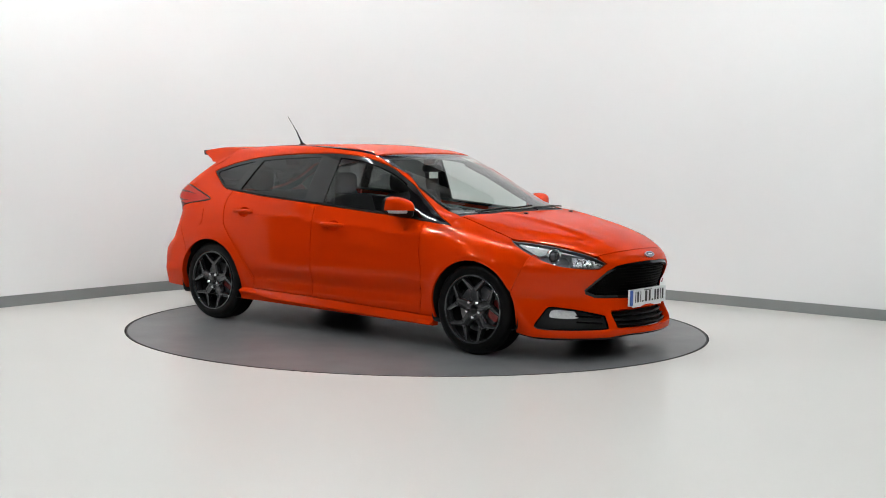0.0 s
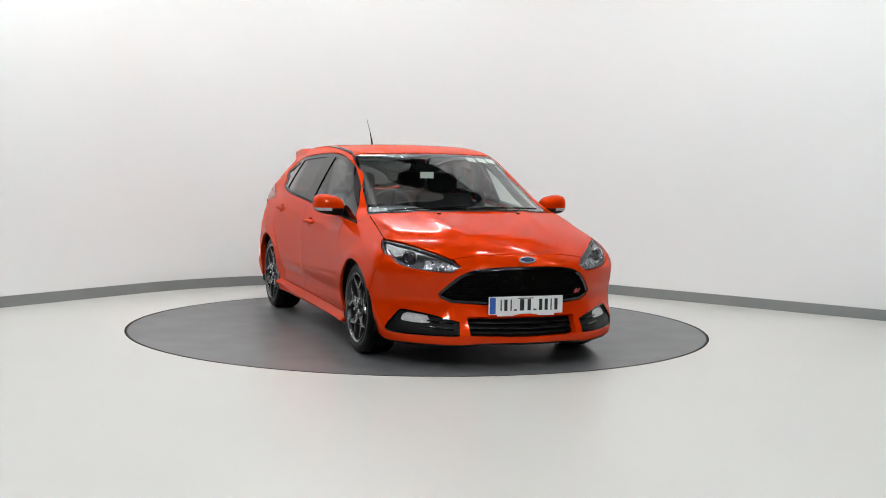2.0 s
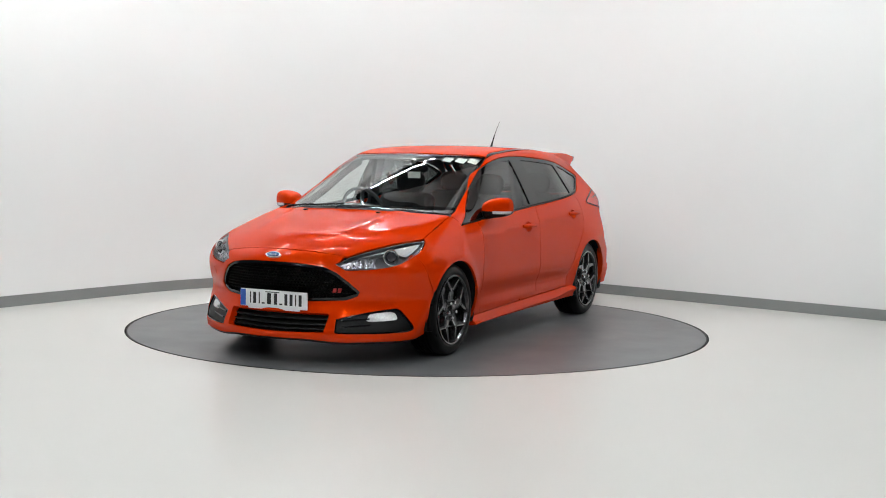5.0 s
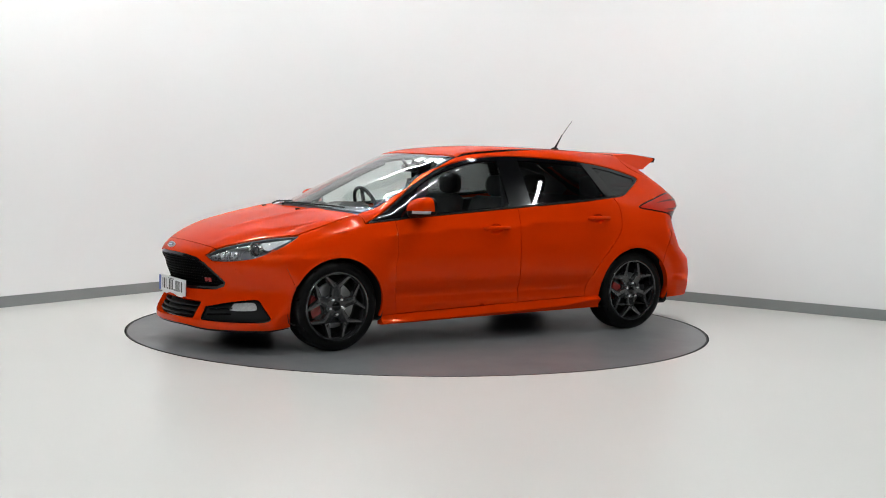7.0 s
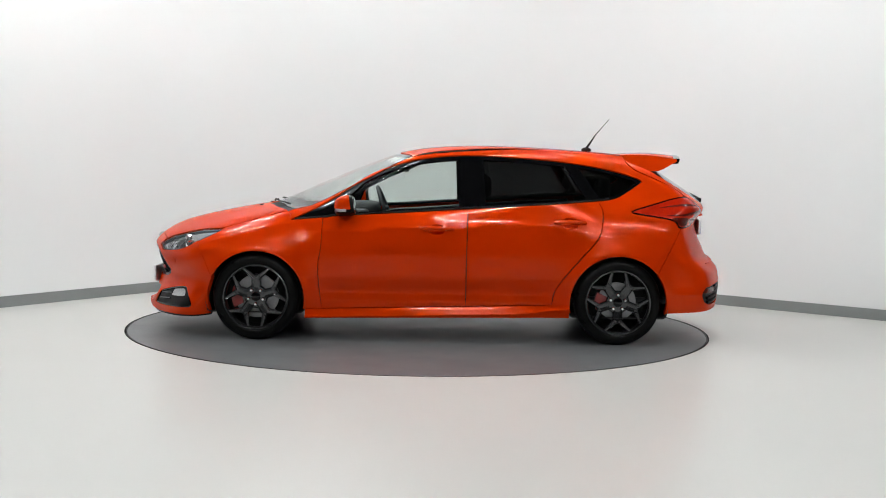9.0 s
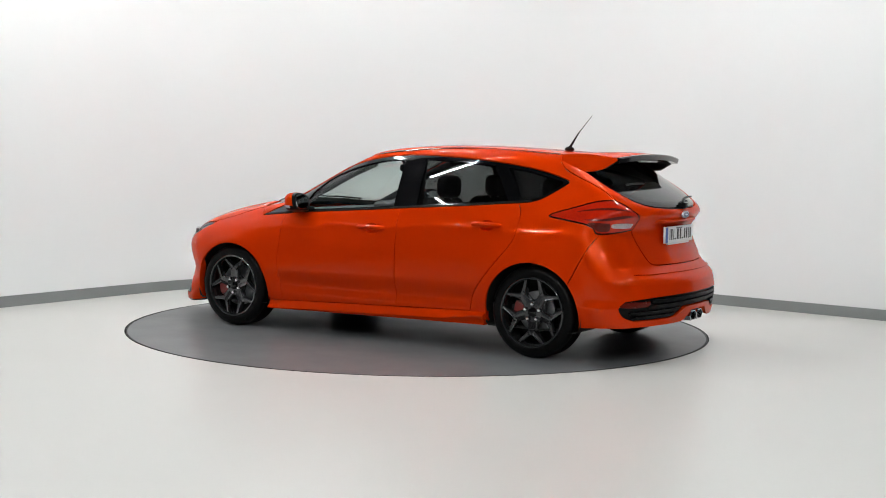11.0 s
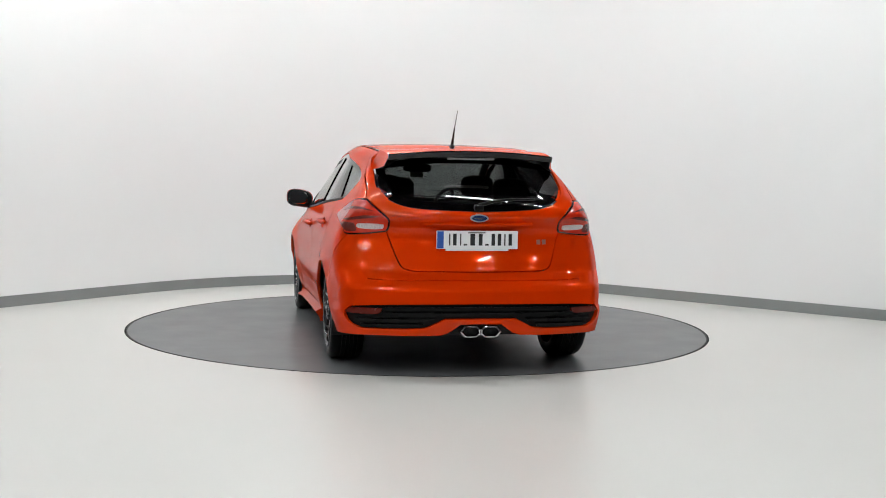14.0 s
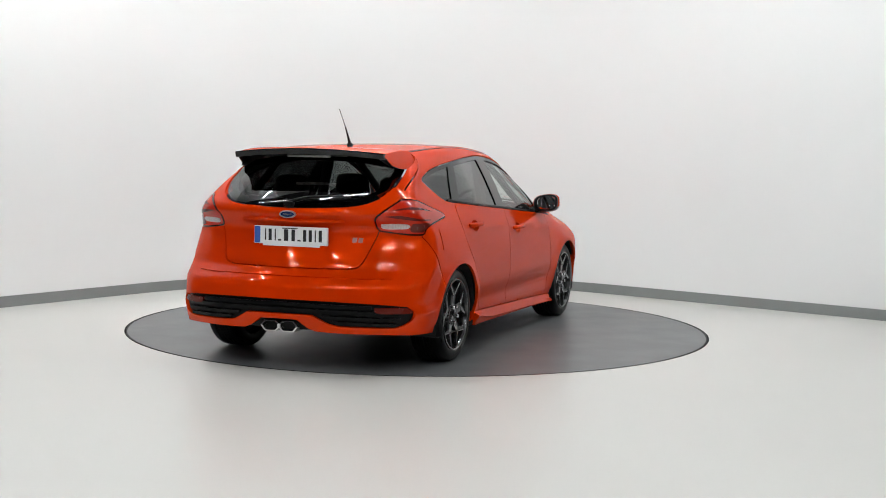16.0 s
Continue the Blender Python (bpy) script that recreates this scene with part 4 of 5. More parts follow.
def build_spoiler(gate):
    """The roof spoiler: a hollow wing that runs on from the roof, with end plates and a black lip."""
    n, rows = 41, []
    for i in range(n):
        w = math.sin(math.pi / 2 * (-1 + 2 * i / (n - 1)))
        a = abs(w)
        fin = step(a, 0.84, 0.97)
        x0, tip, zt = -1.392 + 0.04 * a * a, -1.835 + 0.05 * a * a, 1.398 - 0.028 * a * a

        def yy(u):
            return w * (0.556 - 0.020 * u)
        z0 = float(lift("T", [(x0, yy(0) * 0.955)])[0][2]) + 0.002
        top = [(x0 + (tip + 0.012 - x0) * u, yy(u) * (0.955 + 0.045 * min(u * 4, 1)), z0 + (zt - z0) * u + 0.016 * math.sin(math.pi * u)) for u in (0, 0.2, 0.4, 0.6, 0.8, 1.0)]
        mix = lambda p, q: tuple(k + (l - k) * fin for k, l in zip(p, q))
        low = [(tip, yy(1), zt - 0.008), (tip + 0.006, yy(1), zt - 0.018),
               mix((tip + 0.07, yy(0.9), zt - 0.030), (tip + 0.10, yy(0.9) * 1.02, 1.296)),
               mix((-1.64, yy(0.5), 1.352), (-1.64, yy(0.5) * 1.07, 1.280)),
               mix((-1.55, yy(0.3), 1.376), (-1.50, yy(0.2) * 1.12, 1.272)),
               mix((-1.44, yy(0.1) * 0.97, z0 - 0.012), (-1.41, yy(0.1) * 1.10, 1.300))]
        rows.append(top + low)
    bm = bmesh.new()
    vs = [[bm.verts.new(p) for p in r] for r in rows]
    k = len(rows[0])
    for a, b in zip(vs, vs[1:]):
        for i in range(k):
            if not 7 <= i <= 10:
                bm.faces.new((a[i], a[(i + 1) % k], b[(i + 1) % k], b[i]))
    bm.faces.new(vs[0])
    bm.faces.new(vs[-1][::-1])
    under = bmesh.new()
    us = [[under.verts.new(p) for p in r[7:12]] for r in rows]
    for a, b in zip(us, us[1:]):
        for i in range(4):
            under.faces.new((a[i], a[i + 1], b[i + 1], b[i]))
    part("spoiler_underside", under, BLACK, gate, "dark underside of the spoiler", 50)
    sp = part("spoiler", bm, PAINT, gate, "large orange-red roof spoiler", 50)
    # black lip along the rear edge
    bm = bmesh.new()
    loops = []
    for r in rows:
        x, y, z = r[6]
        loops.append([bm.verts.new(q) for q in ((x + 0.030, y, z + 0.0125), (x - 0.012, y, z + 0.012), (x - 0.018, y, z + 0.004), (x - 0.008, y, z - 0.026), (x + 0.06, y, z - 0.030), (x + 0.06, y, z - 0.014))])
    for a, b in zip(loops, loops[1:]):
        for i in range(6):
            bm.faces.new((a[i], a[(i + 1) % 6], b[(i + 1) % 6], b[i]))
    bm.faces.new(loops[0])
    bm.faces.new(loops[-1][::-1])
    part("spoiler_lip", bm, GLOSS_BLACK, gate, "black trailing lip of the spoiler", 50)
    part("brake_light", box(bmesh.new(), -1.790, -1.770, -0.155, 0.155, 1.344, 1.358, 0.004), WHITE_LENS, gate, "slim high brake light")
    # wiper
    bm = bmesh.new()
    p = lift("R", [(0, 1.048), (-8, 1.075), (-18, 1.085), (-27, 1.083)])
    nn = normals(p)
    tube(bm, [Vector(q) + Vector(m) * 0.022 for q, m in zip(p, nn)], [0.013, 0.010, 0.008, 0.006], 8)
    box(bm, p[0][0] - 0.045, p[0][0] + 0.01, -0.028, 0.028, p[0][2] - 0.018, p[0][2] + 0.02, 0.008)
    part("rear_wiper", bm, BLACK, gate, "black rear wiper", 50)


def blob(bm, c, r, e=0.7, n=20, m=16):
    """A rounded box: a superellipsoid."""
    def pw(v):
        return math.copysign(abs(v) ** e, v)
    rows = []
    for i in range(1, m):
        a = math.pi * i / m - math.pi / 2
        rows.append([bm.verts.new((c[0] + r[0] * pw(math.cos(a)) * pw(math.cos(2 * math.pi * k / n)), c[1] + r[1] * pw(math.cos(a)) * pw(math.sin(2 * math.pi * k / n)), c[2] + r[2] * pw(math.sin(a)))) for k in range(n)])
    lo, hi = bm.verts.new((c[0], c[1], c[2] - r[2])), bm.verts.new((c[0], c[1], c[2] + r[2]))
    for u, v in zip(rows, rows[1:]):
        for k in range(n):
            bm.faces.new((u[k], u[(k + 1) % n], v[(k + 1) % n], v[k]))
    for k in range(n):
        bm.faces.new((lo, rows[0][(k + 1) % n], rows[0][k]))
        bm.faces.new((hi, rows[-1][k], rows[-1][(k + 1) % n]))
    return bm


def clip(bm, co, no):
    """Keeps what lies on the side to which no points, and closes the cut."""
    g = bmesh.ops.bisect_plane(bm, geom=bm.verts[:] + bm.edges[:] + bm.faces[:], plane_co=co, plane_no=no, clear_inner=True)
    es = [e for e in g["geom_cut"] if isinstance(e, bmesh.types.BMEdge)]
    bmesh.ops.holes_fill(bm, edges=es)


def build_mirror(car, s):
    c, r = (0.745, 0.905, 0.998), (0.088, 0.108, 0.071)

    def shape(k=1.0):
        bm = blob(bmesh.new(), c, [q * k for q in r], 0.62, 28, 20)
        for v in bm.verts:  # fuller outside, lower towards the door, swept back
            t = (v.co.y - c[1]) / r[1]
            v.co.x -= 0.020 * t
            v.co.z += 0.008 * t - 0.010 * max(-t, 0) - 0.012 * max(v.co.x - c[0], 0) / r[0]
        return bm

    def flip(bm):
        for v in bm.verts:
            v.co.x -= 0.082
            v.co.y *= s
        return bm

    bm = shape()
    clip(bm, (0, 0, 0.972), (0, 0, 1))
    clip(bm, (0.715, 0, 1.0), (1, 0, -0.15))
    mirror = part("wing_mirror", flip(bm), PAINT, car, "orange-red wing mirror with a pale indicator", 50)
    bm = shape(0.985)
    clip(bm, (0, 0, 0.974), (0, 0, -1))
    clip(bm, (0.715, 0, 1.0), (1, 0, -0.15))
    part("lower_shell", flip(bm), BLACK, mirror, "black lower shell", 50)
    bm = shape(0.975)
    clip(bm, (0.718, 0, 1.0), (-1, 0, 0.15))
    clip(bm, (0.690, 0, 1.0), (1, 0, -0.15))
    part("mirror_rim", flip(bm), BLACK, mirror, "black rim round the mirror glass", 50)
    bm = shape(0.86)
    clip(bm, (0.692, 0, 1.0), (-1, 0, 0.15))
    clip(bm, (0.684, 0, 1.0), (1, 0, -0.15))
    part("mirror_glass", flip(bm), MIRROR, mirror, "mirror glass")
    bm = shape(1.012)
    clip(bm, (0, 0, 0.953), (0, 0, 1))
    clip(bm, (0, 0, 0.974), (0, 0, -1))
    clip(bm, (0, 0.90, 0), (0, 1, 0))
    clip(bm, (0.742, 0, 0), (1, 0, 0))
    part("indicator", flip(bm), WHITE_LENS, mirror, "pale side indicator", 50)
    bm = tube(bmesh.new(), [(0.70, 0.775, 0.935), (0.715, 0.815, 0.938), (0.725, 0.850, 0.945), (0.735, 0.885, 0.955)], [0.030, 0.026, 0.024, 0.024], 12)
    part("mirror_foot", flip(bm), BLACK, mirror, "black mirror foot", 60)


def build_wheel(car, cx, s):
    """One wheel: tyre, dark five-spoke rim, disc and red caliper. Its outer face looks to +y and is turned for the other side."""
    R = 0.316
    phase = {(1, 1): 91, (-1, 1): 126, (1, -1): 90, (-1, -1): 91}[(1 if cx > 0 else -1, s)]  # how the wheel stands
    wheel = new("wheel")
    wheel.parent = car
    tagged(wheel, "wheel with a dark grey alloy rim and low tyre")
    face = 0.885 if cx > 0 else 0.872
    wheel.matrix_basis = pose(cx, s * face, R + 0.0005, 0, 0, 0 if s > 0 else 180)
    bm = bmesh.new()
    rings = [(0.229, -0.022), (0.238, -0.012), (0.250, -0.004), (0.272, -0.003), (0.290, -0.007), (0.303, -0.016), (0.311, -0.028), (R - 0.001, -0.042)]
    for y in (-0.072, -0.098, -0.122, -0.148, -0.175):
        rings += [(R, y + 0.012), (R, y + 0.004), (R - 0.007, y + 0.003), (R - 0.007, y - 0.003), (R, y - 0.004)]
    rings += [(R, -0.19), (0.311, -0.206), (0.295, -0.222), (0.26, -0.230), (0.229, -0.222)]
    lathe(bm, rings, 72, True)
    part("tyre", bm, RUBBER, wheel, "black low-profile tyre", 35)
    bm = bmesh.new()
    lathe(bm, [(0.239, -0.014), (0.241, -0.003), (0.236, 0.0), (0.228, -0.002), (0.221, -0.014), (0.217, -0.030), (0.210, -0.10), (0.215, -0.20), (0.229, -0.22)], 72)
    part("rim", bm, ALLOY, wheel, "dark grey rim barrel", 40)
    bm = bmesh.new()

    def bar(a, b, wa, wb, ya, yb, da, db):
        """A ridged spoke bar from a to b in the plane of the wheel."""
        a, b = Vector((a[0], 0, a[1])), Vector((b[0], 0, b[1]))
        d = (b - a).normalized()
        side = Vector((-d.z, 0, d.x))
        out = []
        for p, w, y, dp in ((a, wa, ya, da), (b, wb, yb, db)):
            prof = [(-w, -dp), (-w, -0.009), (-w * 0.80, -0.001), (-w * 0.45, -0.004), (w * 0.45, -0.004), (w * 0.80, -0.001), (w, -0.009), (w, -dp)]
            out.append([bm.verts.new(p + side * u + Vector((0, y + v, 0))) for u, v in prof])
        for i in range(8):
            j = (i + 1) % 8
            bm.faces.new((out[0][i], out[0][j], out[1][j], out[1][i]))
        bm.faces.new(out[0][::-1])
        bm.faces.new(out[1])

    for k in range(5):
        a = radians(phase + 72 * k)

        def at(r, da):
            return (r * math.cos(a + radians(da)), r * math.sin(a + radians(da)))
        bar(at(0.045, 0), at(0.157, 0), 0.036, 0.032, -0.024, -0.012, 0.05, 0.04)
        for w in (1, -1):
            bar(at(0.137, 4.5 * w), at(0.230, 24.5 * w), 0.0215, 0.0105, -0.0125, -0.007, 0.04, 0.035)
    lathe(bm, [(0.001, -0.020), (0.030, -0.020), (0.034, -0.024), (0.078, -0.026), (0.086, -0.040), (0.086, -0.07)], 40)
    part("spokes", bm, ALLOY, wheel, "five split spokes in dark grey", 25)
    bm = bmesh.new()
    loops = lathe(bm, [(0.030, -0.022), (0.030, -0.013), (0.026, -0.010)], 28)
    bm.faces.new(loops[-1])
    part("centre_cap", bm, GLOSS_BLACK, wheel, "small dark centre cap", 40)
    for k in range(5):
        a = radians(phase + 36 + 72 * k)
        bm = bmesh.new()
        loops = lathe(bm, [(0.0125, -0.030), (0.0125, -0.008), (0.008, -0.003)], 10)
        bm.faces.new(loops[-1])
        bmesh.ops.translate(bm, vec=(0.056 * math.cos(a), 0, 0.056 * math.sin(a)), verts=bm.verts)
        part("wheel_nut", bm, CHROME, wheel, "bright wheel nut", 40)
    bm = bmesh.new()
    rd = 0.160 if cx > 0 else 0.140
    loops = lathe(bm, [(0.070, -0.075), (0.078, -0.085), (rd, -0.085), (rd, -0.108), (0.07, -0.108)], 48)
    part("brake_disc", bm, STEEL, wheel, "grey steel brake disc", 40)
    bm = bmesh.new()
    back = -1 if cx > 0 else 1
    th = (radians(180 - 25), radians(180 + 28)) if back < 0 else (radians(-28), radians(25))
    if s < 0:
        th = (math.pi - th[1], math.pi - th[0])
    if cx > 0:  # ahead of the front axle, behind the rear one is plain
        th = (math.pi - th[1], math.pi - th[0])
    pts = [(r_ * math.cos(t), r_ * math.sin(t)) for r_, ts in ((rd + 0.022, np.linspace(th[0], th[1], 8)), (rd - 0.055, np.linspace(th[1], th[0], 8))) for t in ts]
    m = Matrix(((1, 0, 0, 0), (0, 0, 1, 0), (0, 1, 0, 0), (0, 0, 0, 1)))
    prism(bm, pts, -0.125, -0.062, m)
    bmesh.ops.bevel(bm, geom=bm.edges[:], offset=0.004, segments=2, affect="EDGES")
    part("brake_caliper", bm, CALIPER, wheel, "red brake caliper")
    bm = bmesh.new()
    loops = lathe(bm, [(0.215, -0.16), (0.05, -0.16)], 40)
    bm.faces.new(loops[-1])
    part("rim_back", bm, LINER, wheel)
    return wheel


def plate(car, name, x, z, tilt, face, bars):
    """A number plate in its holder; the characters are plain bars."""
    holder = part(name, box(bmesh.new(), -0.260, 0.260, -0.008, 0.008, -0.058, 0.056, 0.003), PLATE_WHITE, car, "white number plate with a blue end strip")
    holder.matrix_basis = pose(x, 0, z, tilt, 0, 90 if face > 0 else -90)
    # faces -y of its own space
    part("blue_strip", box(bmesh.new(), -0.257, -0.216, -0.0095, -0.006, -0.054, 0.052), PLATE_BLUE, holder, "blue strip")
    for x0, x1, h in bars:
        part("character_bar", box(bmesh.new(), x0, x1, -0.0096, -0.006, -0.036, h - 0.036), INK, holder, "black bar")
    part("small_line", box(bmesh.new(), -0.06, 0.05, -0.0095, -0.006, 0.041, 0.047), INK, holder, "thin line of tiny writing")
    part("holder_edge", box(bmesh.new(), -0.20, 0.20, -0.004, 0.008, -0.070, -0.058), PLATE_WHITE, holder, "pale edge of the plate holder")
    return holder


BARS = [(-0.182, -0.174, 0.074), (-0.156, -0.134, 0.074), (-0.112, -0.104, 0.074), (-0.088, -0.066, 0.010), (-0.046, -0.016, 0.074), (0.008, 0.032, 0.074), (0.050, 0.072, 0.010),
        (0.090, 0.112, 0.074), (0.130, 0.152, 0.074), (0.172, 0.180, 0.074), (0.200, 0.222, 0.074)]


def oval(car, name, x, z, tilt, face, w, h):
    b = new(name)
    b.parent = car
    tagged(b, "small oval badge, dark blue with a bright rim")
    b.matrix_basis = pose(x, 0, z, tilt, 0, 90 if face > 0 else -90)
    for nm, k, d, mat in (("badge_rim", 1.0, 0.006, SATIN), ("badge_field", 0.82, 0.008, BADGE_BLUE), ("badge_mark", 0.0, 0.0, CHROME)):
        bm = bmesh.new()
        m = Matrix(((1, 0, 0, 0), (0, 0, -1, 0), (0, 1, 0, 0), (0, 0, 0, 1)))
        if k:
            prism(bm, [(w * k * math.cos(t), h * (k - (1 - k) * 0.6) * math.sin(t)) for t in np.linspace(0, 2 * math.pi, 32, endpoint=False)], -0.006, d, m)
        else:
            prism(bm, [(w * 0.55 * math.cos(t), h * 0.16 * math.sin(t) + h * 0.1 * math.cos(2 * t)) for t in np.linspace(0, 2 * math.pi, 24, endpoint=False)], 0.0, 0.009, m)
        part(nm, bm, mat, b)
    return b


def build_details(car):
    plate(car, "front_number_plate", 2.197, 0.416, 0, 1, BARS)
    plate(car, "rear_number_plate", -2.024, 0.848, 0, -1, BARS)
    oval(car, "front_badge", 2.203, 0.706, -38, 1, 0.058, 0.023)
    oval(car, "rear_badge", -2.072, 0.985, 0, -1, 0.058, 0.024)
    # model badges as plain slanted shapes
    for view, u0, v0, nm, du, flip, o in (("F", 23.5, 0.475, "grille_badge", 1.5, 1, 0.002), ("R", -27.6, 0.815, "tailgate_badge", -2.0, 1.15, 0.002)):
        for k in range(2):
            c = u0 + k * du * 1.25
            q = [(c, v0), (c + du * 0.85, v0), (c + du * 1.05, v0 + 0.026 * flip), (c + du * 0.2, v0 + 0.026 * flip)]
            panel(nm, view, q, BADGE_RED if view == "F" else BADGE_TAIL, car, "small slanted badge", out=o, deep=0.006)
    # aerial
    p = Vector(lift("T", [(-1.158, 0)])[0])
    bm = blob(bmesh.new(), p + Vector((0, 0, 0.012)), (0.040, 0.017, 0.020), 1.0, 16, 10)
    foot = part("aerial", bm, BLACK, car, "black roof aerial with a thin rod", 60)
    bm = tube(bmesh.new(), [p + Vector((0, 0, 0.02)), p + Vector((-0.045, 0, 0.09)), p + Vector((-0.075, 0, 0.137))], [0.011, 0.006, 0.0045], 8)
    part("aerial_base", bm, BLACK, foot, "", 60)
    bm = tube(bmesh.new(), [p + Vector((-0.072, 0, 0.132)), p + Vector((-0.175, 0, 0.255))], [0.003, 0.0022], 6)
    part("aerial_rod", bm, BLACK, foot, "", 60)
    # wipers
    for y0, y1 in ((-0.08, 0.56), (-0.60, -0.05)):
        ys = np.linspace(y0, y1, 7)
        p = lift("T", [(1.285 - 0.42 * y * y - 0.007 * i, y) for i, y in enumerate(ys)])
        n = normals(p)
        w = part("wiper", tube(bmesh.new(), [Vector(q) + Vector(k) * 0.012 for q, k in zip(p, n)], 0.006, 6), BLACK, car, "black windscreen wiper", 60)
        part("wiper_arm", tube(bmesh.new(), [Vector(p[0]) + Vector((0.03, 0, 0.0)), Vector(p[0]) + Vector((0.02, 0.04, 0.014)), Vector(p[3]) + Vector(n[3]) * 0.016], 0.007, 6), BLACK, w, "", 60)
    # labels on the windscreen
    for y in (0.30, 0.40, 0.49):
        panel("windscreen_label", "T", [(0.365 - 0.4 * y * y, y), (0.365 - 0.4 * y * y, y + 0.075), (0.435 - 0.4 * y * y, y + 0.075), (0.435 - 0.4 * y * y, y)], LABEL, car, "small pale paper label on the glass", out=-0.009, deep=0.001)
    # underside
    bm = box(bmesh.new(), -1.66, 1.96, -0.40, 0.40, 0.19, 0.34, 0.03)
    box(bm, -0.93, 0.93, -0.80, 0.80, 0.19, 0.32, 0.02)
    box(bm, 1.72, 1.90, -0.55, 0.55, 0.19, 0.34, 0.02)
    box(bm, -2.0, -1.72, -0.66, 0.66, 0.25, 0.60, 0.02)
    part("underbody", bm, LINER, car, "black underbody", 40)


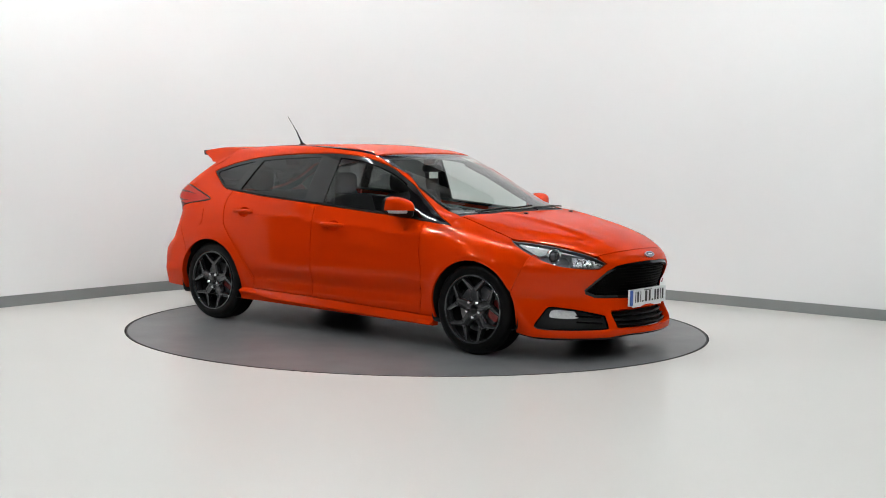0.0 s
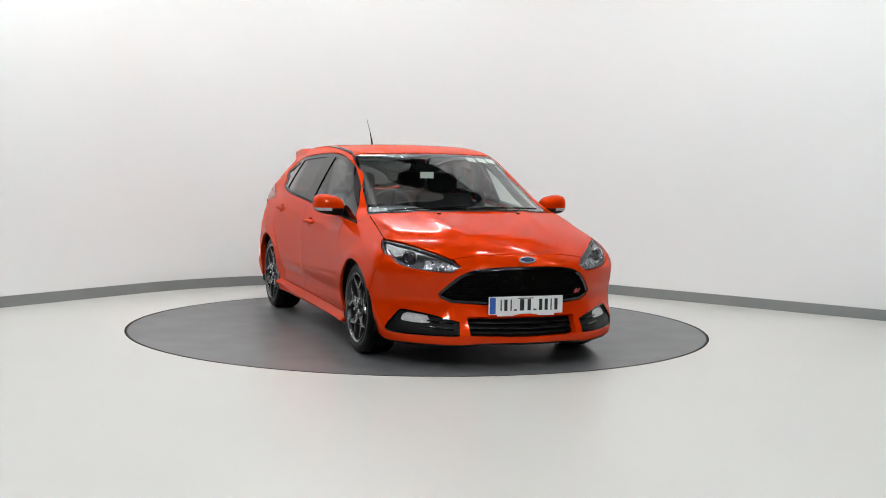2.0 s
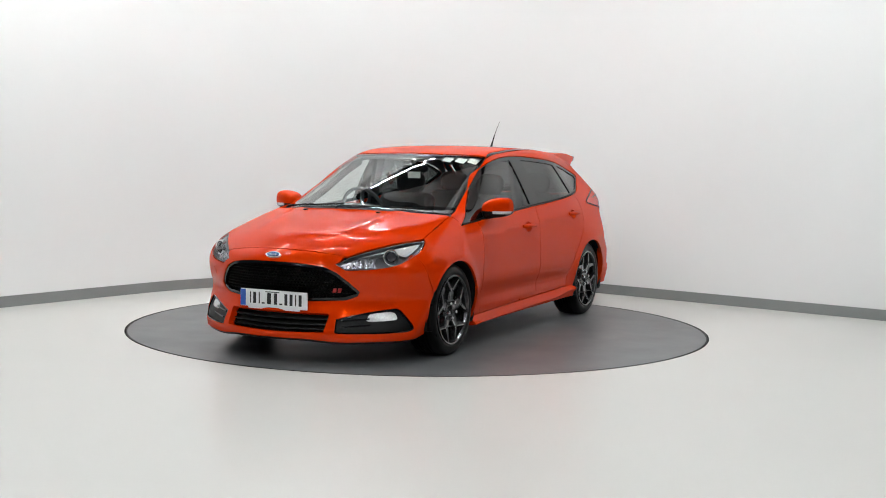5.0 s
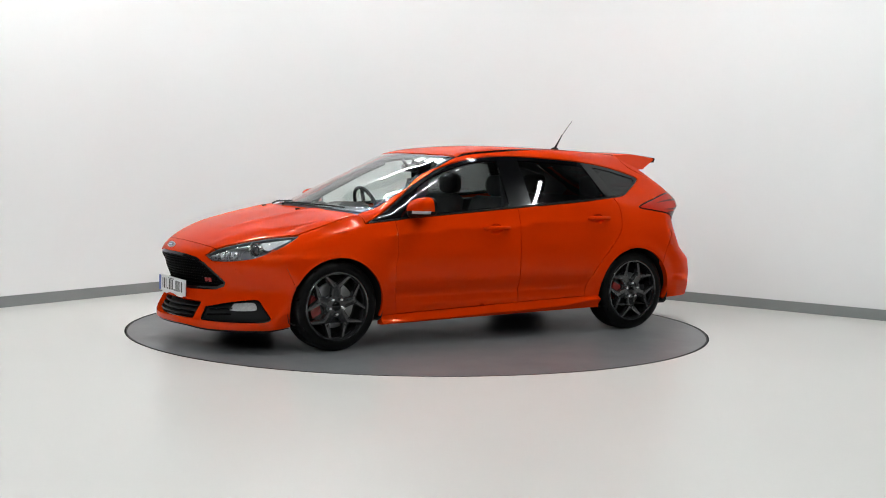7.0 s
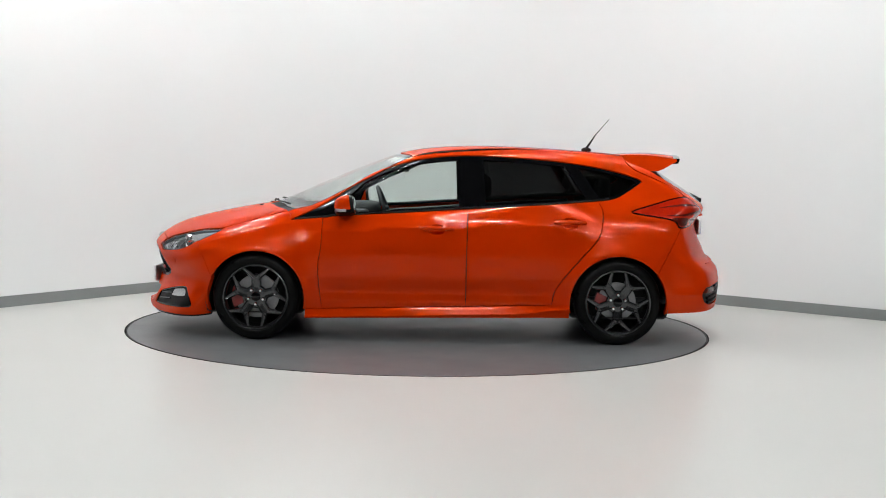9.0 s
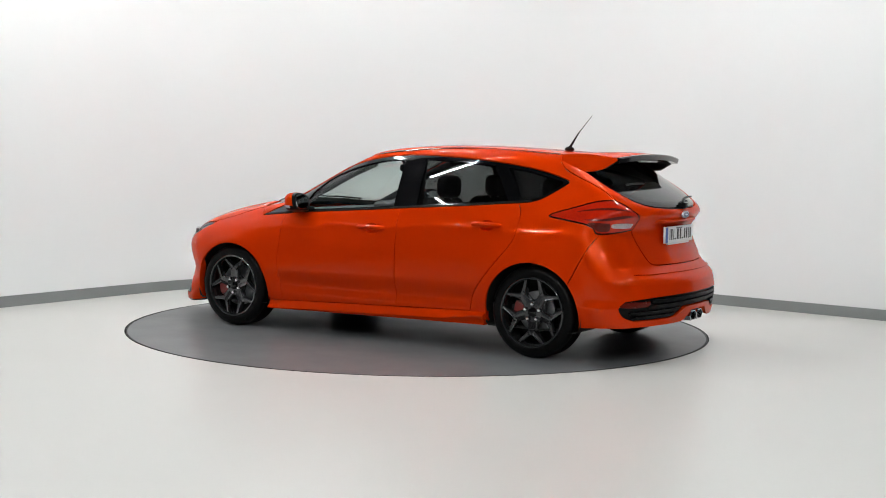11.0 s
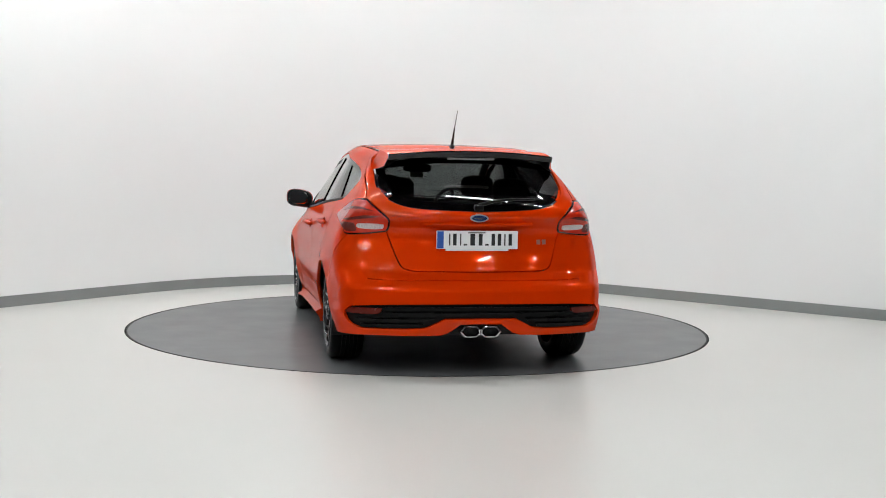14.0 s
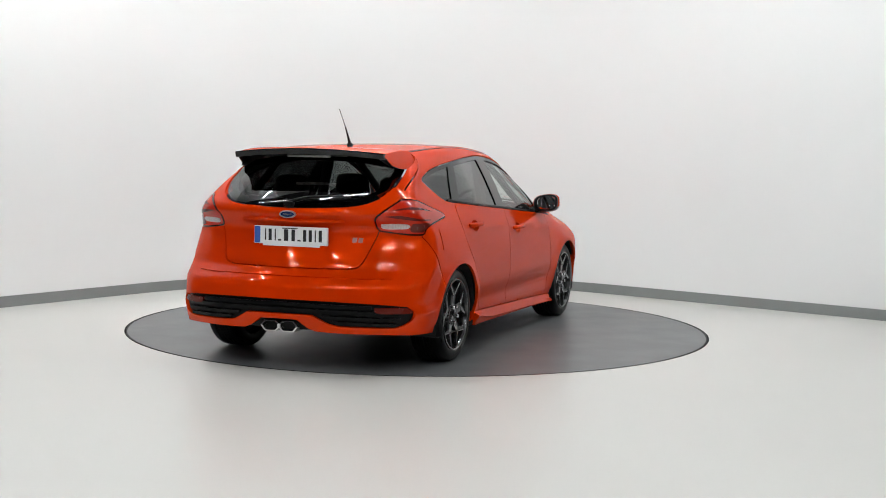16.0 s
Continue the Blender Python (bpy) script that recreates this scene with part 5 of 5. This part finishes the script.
def build_cabin(car):
    bm = box(bmesh.new(), 0.62, 1.10, -0.72, 0.72, 0.60, 0.905, 0.05)
    for v in bm.verts:
        if v.co.x > 0.9 and v.co.z > 0.8:
            v.co.z += 0.02
    dash = part("dashboard", bm, DASH, car, "black dashboard", 50)
    bm = blob(bmesh.new(), (0.62, -0.36, 0.93), (0.14, 0.20, 0.055), 0.6)
    part("instrument_hood", bm, DASH, dash, "", 50)
    bm = box(bmesh.new(), 0.56, 0.70, -0.13, 0.13, 0.55, 0.93, 0.03)
    part("centre_console", bm, DASH, dash, "", 50)
    # steering wheel on the right-hand side
    m = pose(0.44, -0.36, 0.93, 0, -68, 0)
    bm = bmesh.new()
    tube(bm, [m @ Vector((0.18 * math.cos(a), 0.18 * math.sin(a), 0)) for a in np.linspace(0, 2 * math.pi, 37)], 0.015, 10)
    for a in (0.15, math.pi - 0.15, -math.pi / 2):
        tube(bm, [m @ Vector((0.03 * math.cos(a), 0.03 * math.sin(a), -0.02)), m @ Vector((0.175 * math.cos(a), 0.175 * math.sin(a), 0))], 0.016, 8)
    part("steering_wheel", bm, DASH, car, "black three-spoke steering wheel", 60)
    # rear view mirror
    bm = blob(bmesh.new(), (0.26, 0.0, 1.262), (0.02, 0.115, 0.034), 0.6)
    im = part("inside_mirror", bm, BLACK, car, "black inside mirror", 60)
    part("mirror_stem", tube(bmesh.new(), [(0.27, 0, 1.27), (0.33, 0, 1.335)], 0.012, 8), BLACK, im)
    bm = box(bmesh.new(), 0.275, 0.277, -0.055, 0.055, 1.185, 1.235, 0.0)
    part("hanging_tag", bm, LABEL, im, "small pale tag")

    def seat(x, y, w, name, backs):
        st = part(name, box(bmesh.new(), x - 0.22, x + 0.30, y - w, y + w, 0.36, 0.54, 0.05), CABIN, car, "dark cloth seat", 60)
        bm = box(bmesh.new(), -0.065, 0.065, -w * 0.96, w * 0.96, 0.0, 0.60, 0.06)
        bmesh.ops.transform(bm, matrix=pose(x - 0.20, y, 0.48, 0, -18, 0), verts=bm.verts)
        part("backrest", bm, CABIN, st, "", 60)
        for dy in backs:
            bm = blob(bmesh.new(), (x - 0.425, y + dy, 1.135), (0.055, 0.125, 0.085), 0.6)
            hr = part("headrest", bm, CABIN, st, "", 60)
            tube_bm = tube(bmesh.new(), [(x - 0.40, y + dy - 0.06, 1.02), (x - 0.42, y + dy - 0.06, 1.10)], 0.007, 6)
            tube(tube_bm, [(x - 0.40, y + dy + 0.06, 1.02), (x - 0.42, y + dy + 0.06, 1.10)], 0.007, 6)
            part("headrest_rod", tube_bm, SATIN, st, "", 60)
        return st

    seat(0.08, 0.36, 0.26, "front_seat", (0,))
    seat(0.08, -0.36, 0.26, "front_seat", (0,))
    seat(-0.82, 0.0, 0.62, "rear_seat", (-0.40, 0.40))
    part("parcel_shelf", box(bmesh.new(), -1.86, -1.38, -0.58, 0.58, 0.95, 0.975, 0.01), CABIN, car, "black parcel shelf")
    part("cabin_floor", box(bmesh.new(), -1.9, 1.1, -0.76, 0.76, 0.30, 0.345), CABIN, car, "dark carpeted floor")
    bm = box(bmesh.new(), 1.10, 1.14, -0.74, 0.74, 0.32, 0.90)
    part("bulkhead", bm, LINER, car)
    # pillar trims
    for s in (-1, 1):
        p = lift("T", [(x, y) for x, y in ((1.0, 0.665), (0.7, 0.625), (0.4, 0.60), (0.2, 0.585))])
        bm = tube(bmesh.new(), [(q[0] - 0.01, (q[1] - 0.035) * s, q[2] - 0.05) for q in p], 0.028, 8)
        part("pillar_trim", bm, CABIN, car, "grey pillar trim", 60)
        bm = box(bmesh.new(), -0.30, -0.18, 0.60 * s - 0.02, 0.60 * s + 0.02, 0.95, 1.36, 0.01)
        for v in bm.verts:
            v.co.y += s * 0.42 * (1.36 - v.co.z) * 0.45
        part("pillar_trim", bm, CABIN, car, "black centre pillar trim", 60)


def build_car():
    car = new("car")
    tagged(car, "orange-red five-door hot hatchback with dark alloy wheels", "car")
    build_body(car)
    build_details(car)
    build_cabin(car)
    for cx in (AXLE, -AXLE):
        for s in (1, -1):
            build_wheel(car, cx, s)
    return car


build_room()
build_lights()
turntable = build_turntable()
car = build_car()


# ---- motion: the table turns evenly and carries the car ----
def motions():
    turn = lambda t: -38.742 - 15.816 * t
    times = [0.5 * i for i in range(33)]
    walk(turntable, [(t, pose(0, 0, 0, 0, 0, turn(t))) for t in times])
    walk(car, [(t, pose(0, 0, 0, 0, 0, turn(t)) @ pose(-0.151, 0.0093, 0.0)) for t in times])


motions()
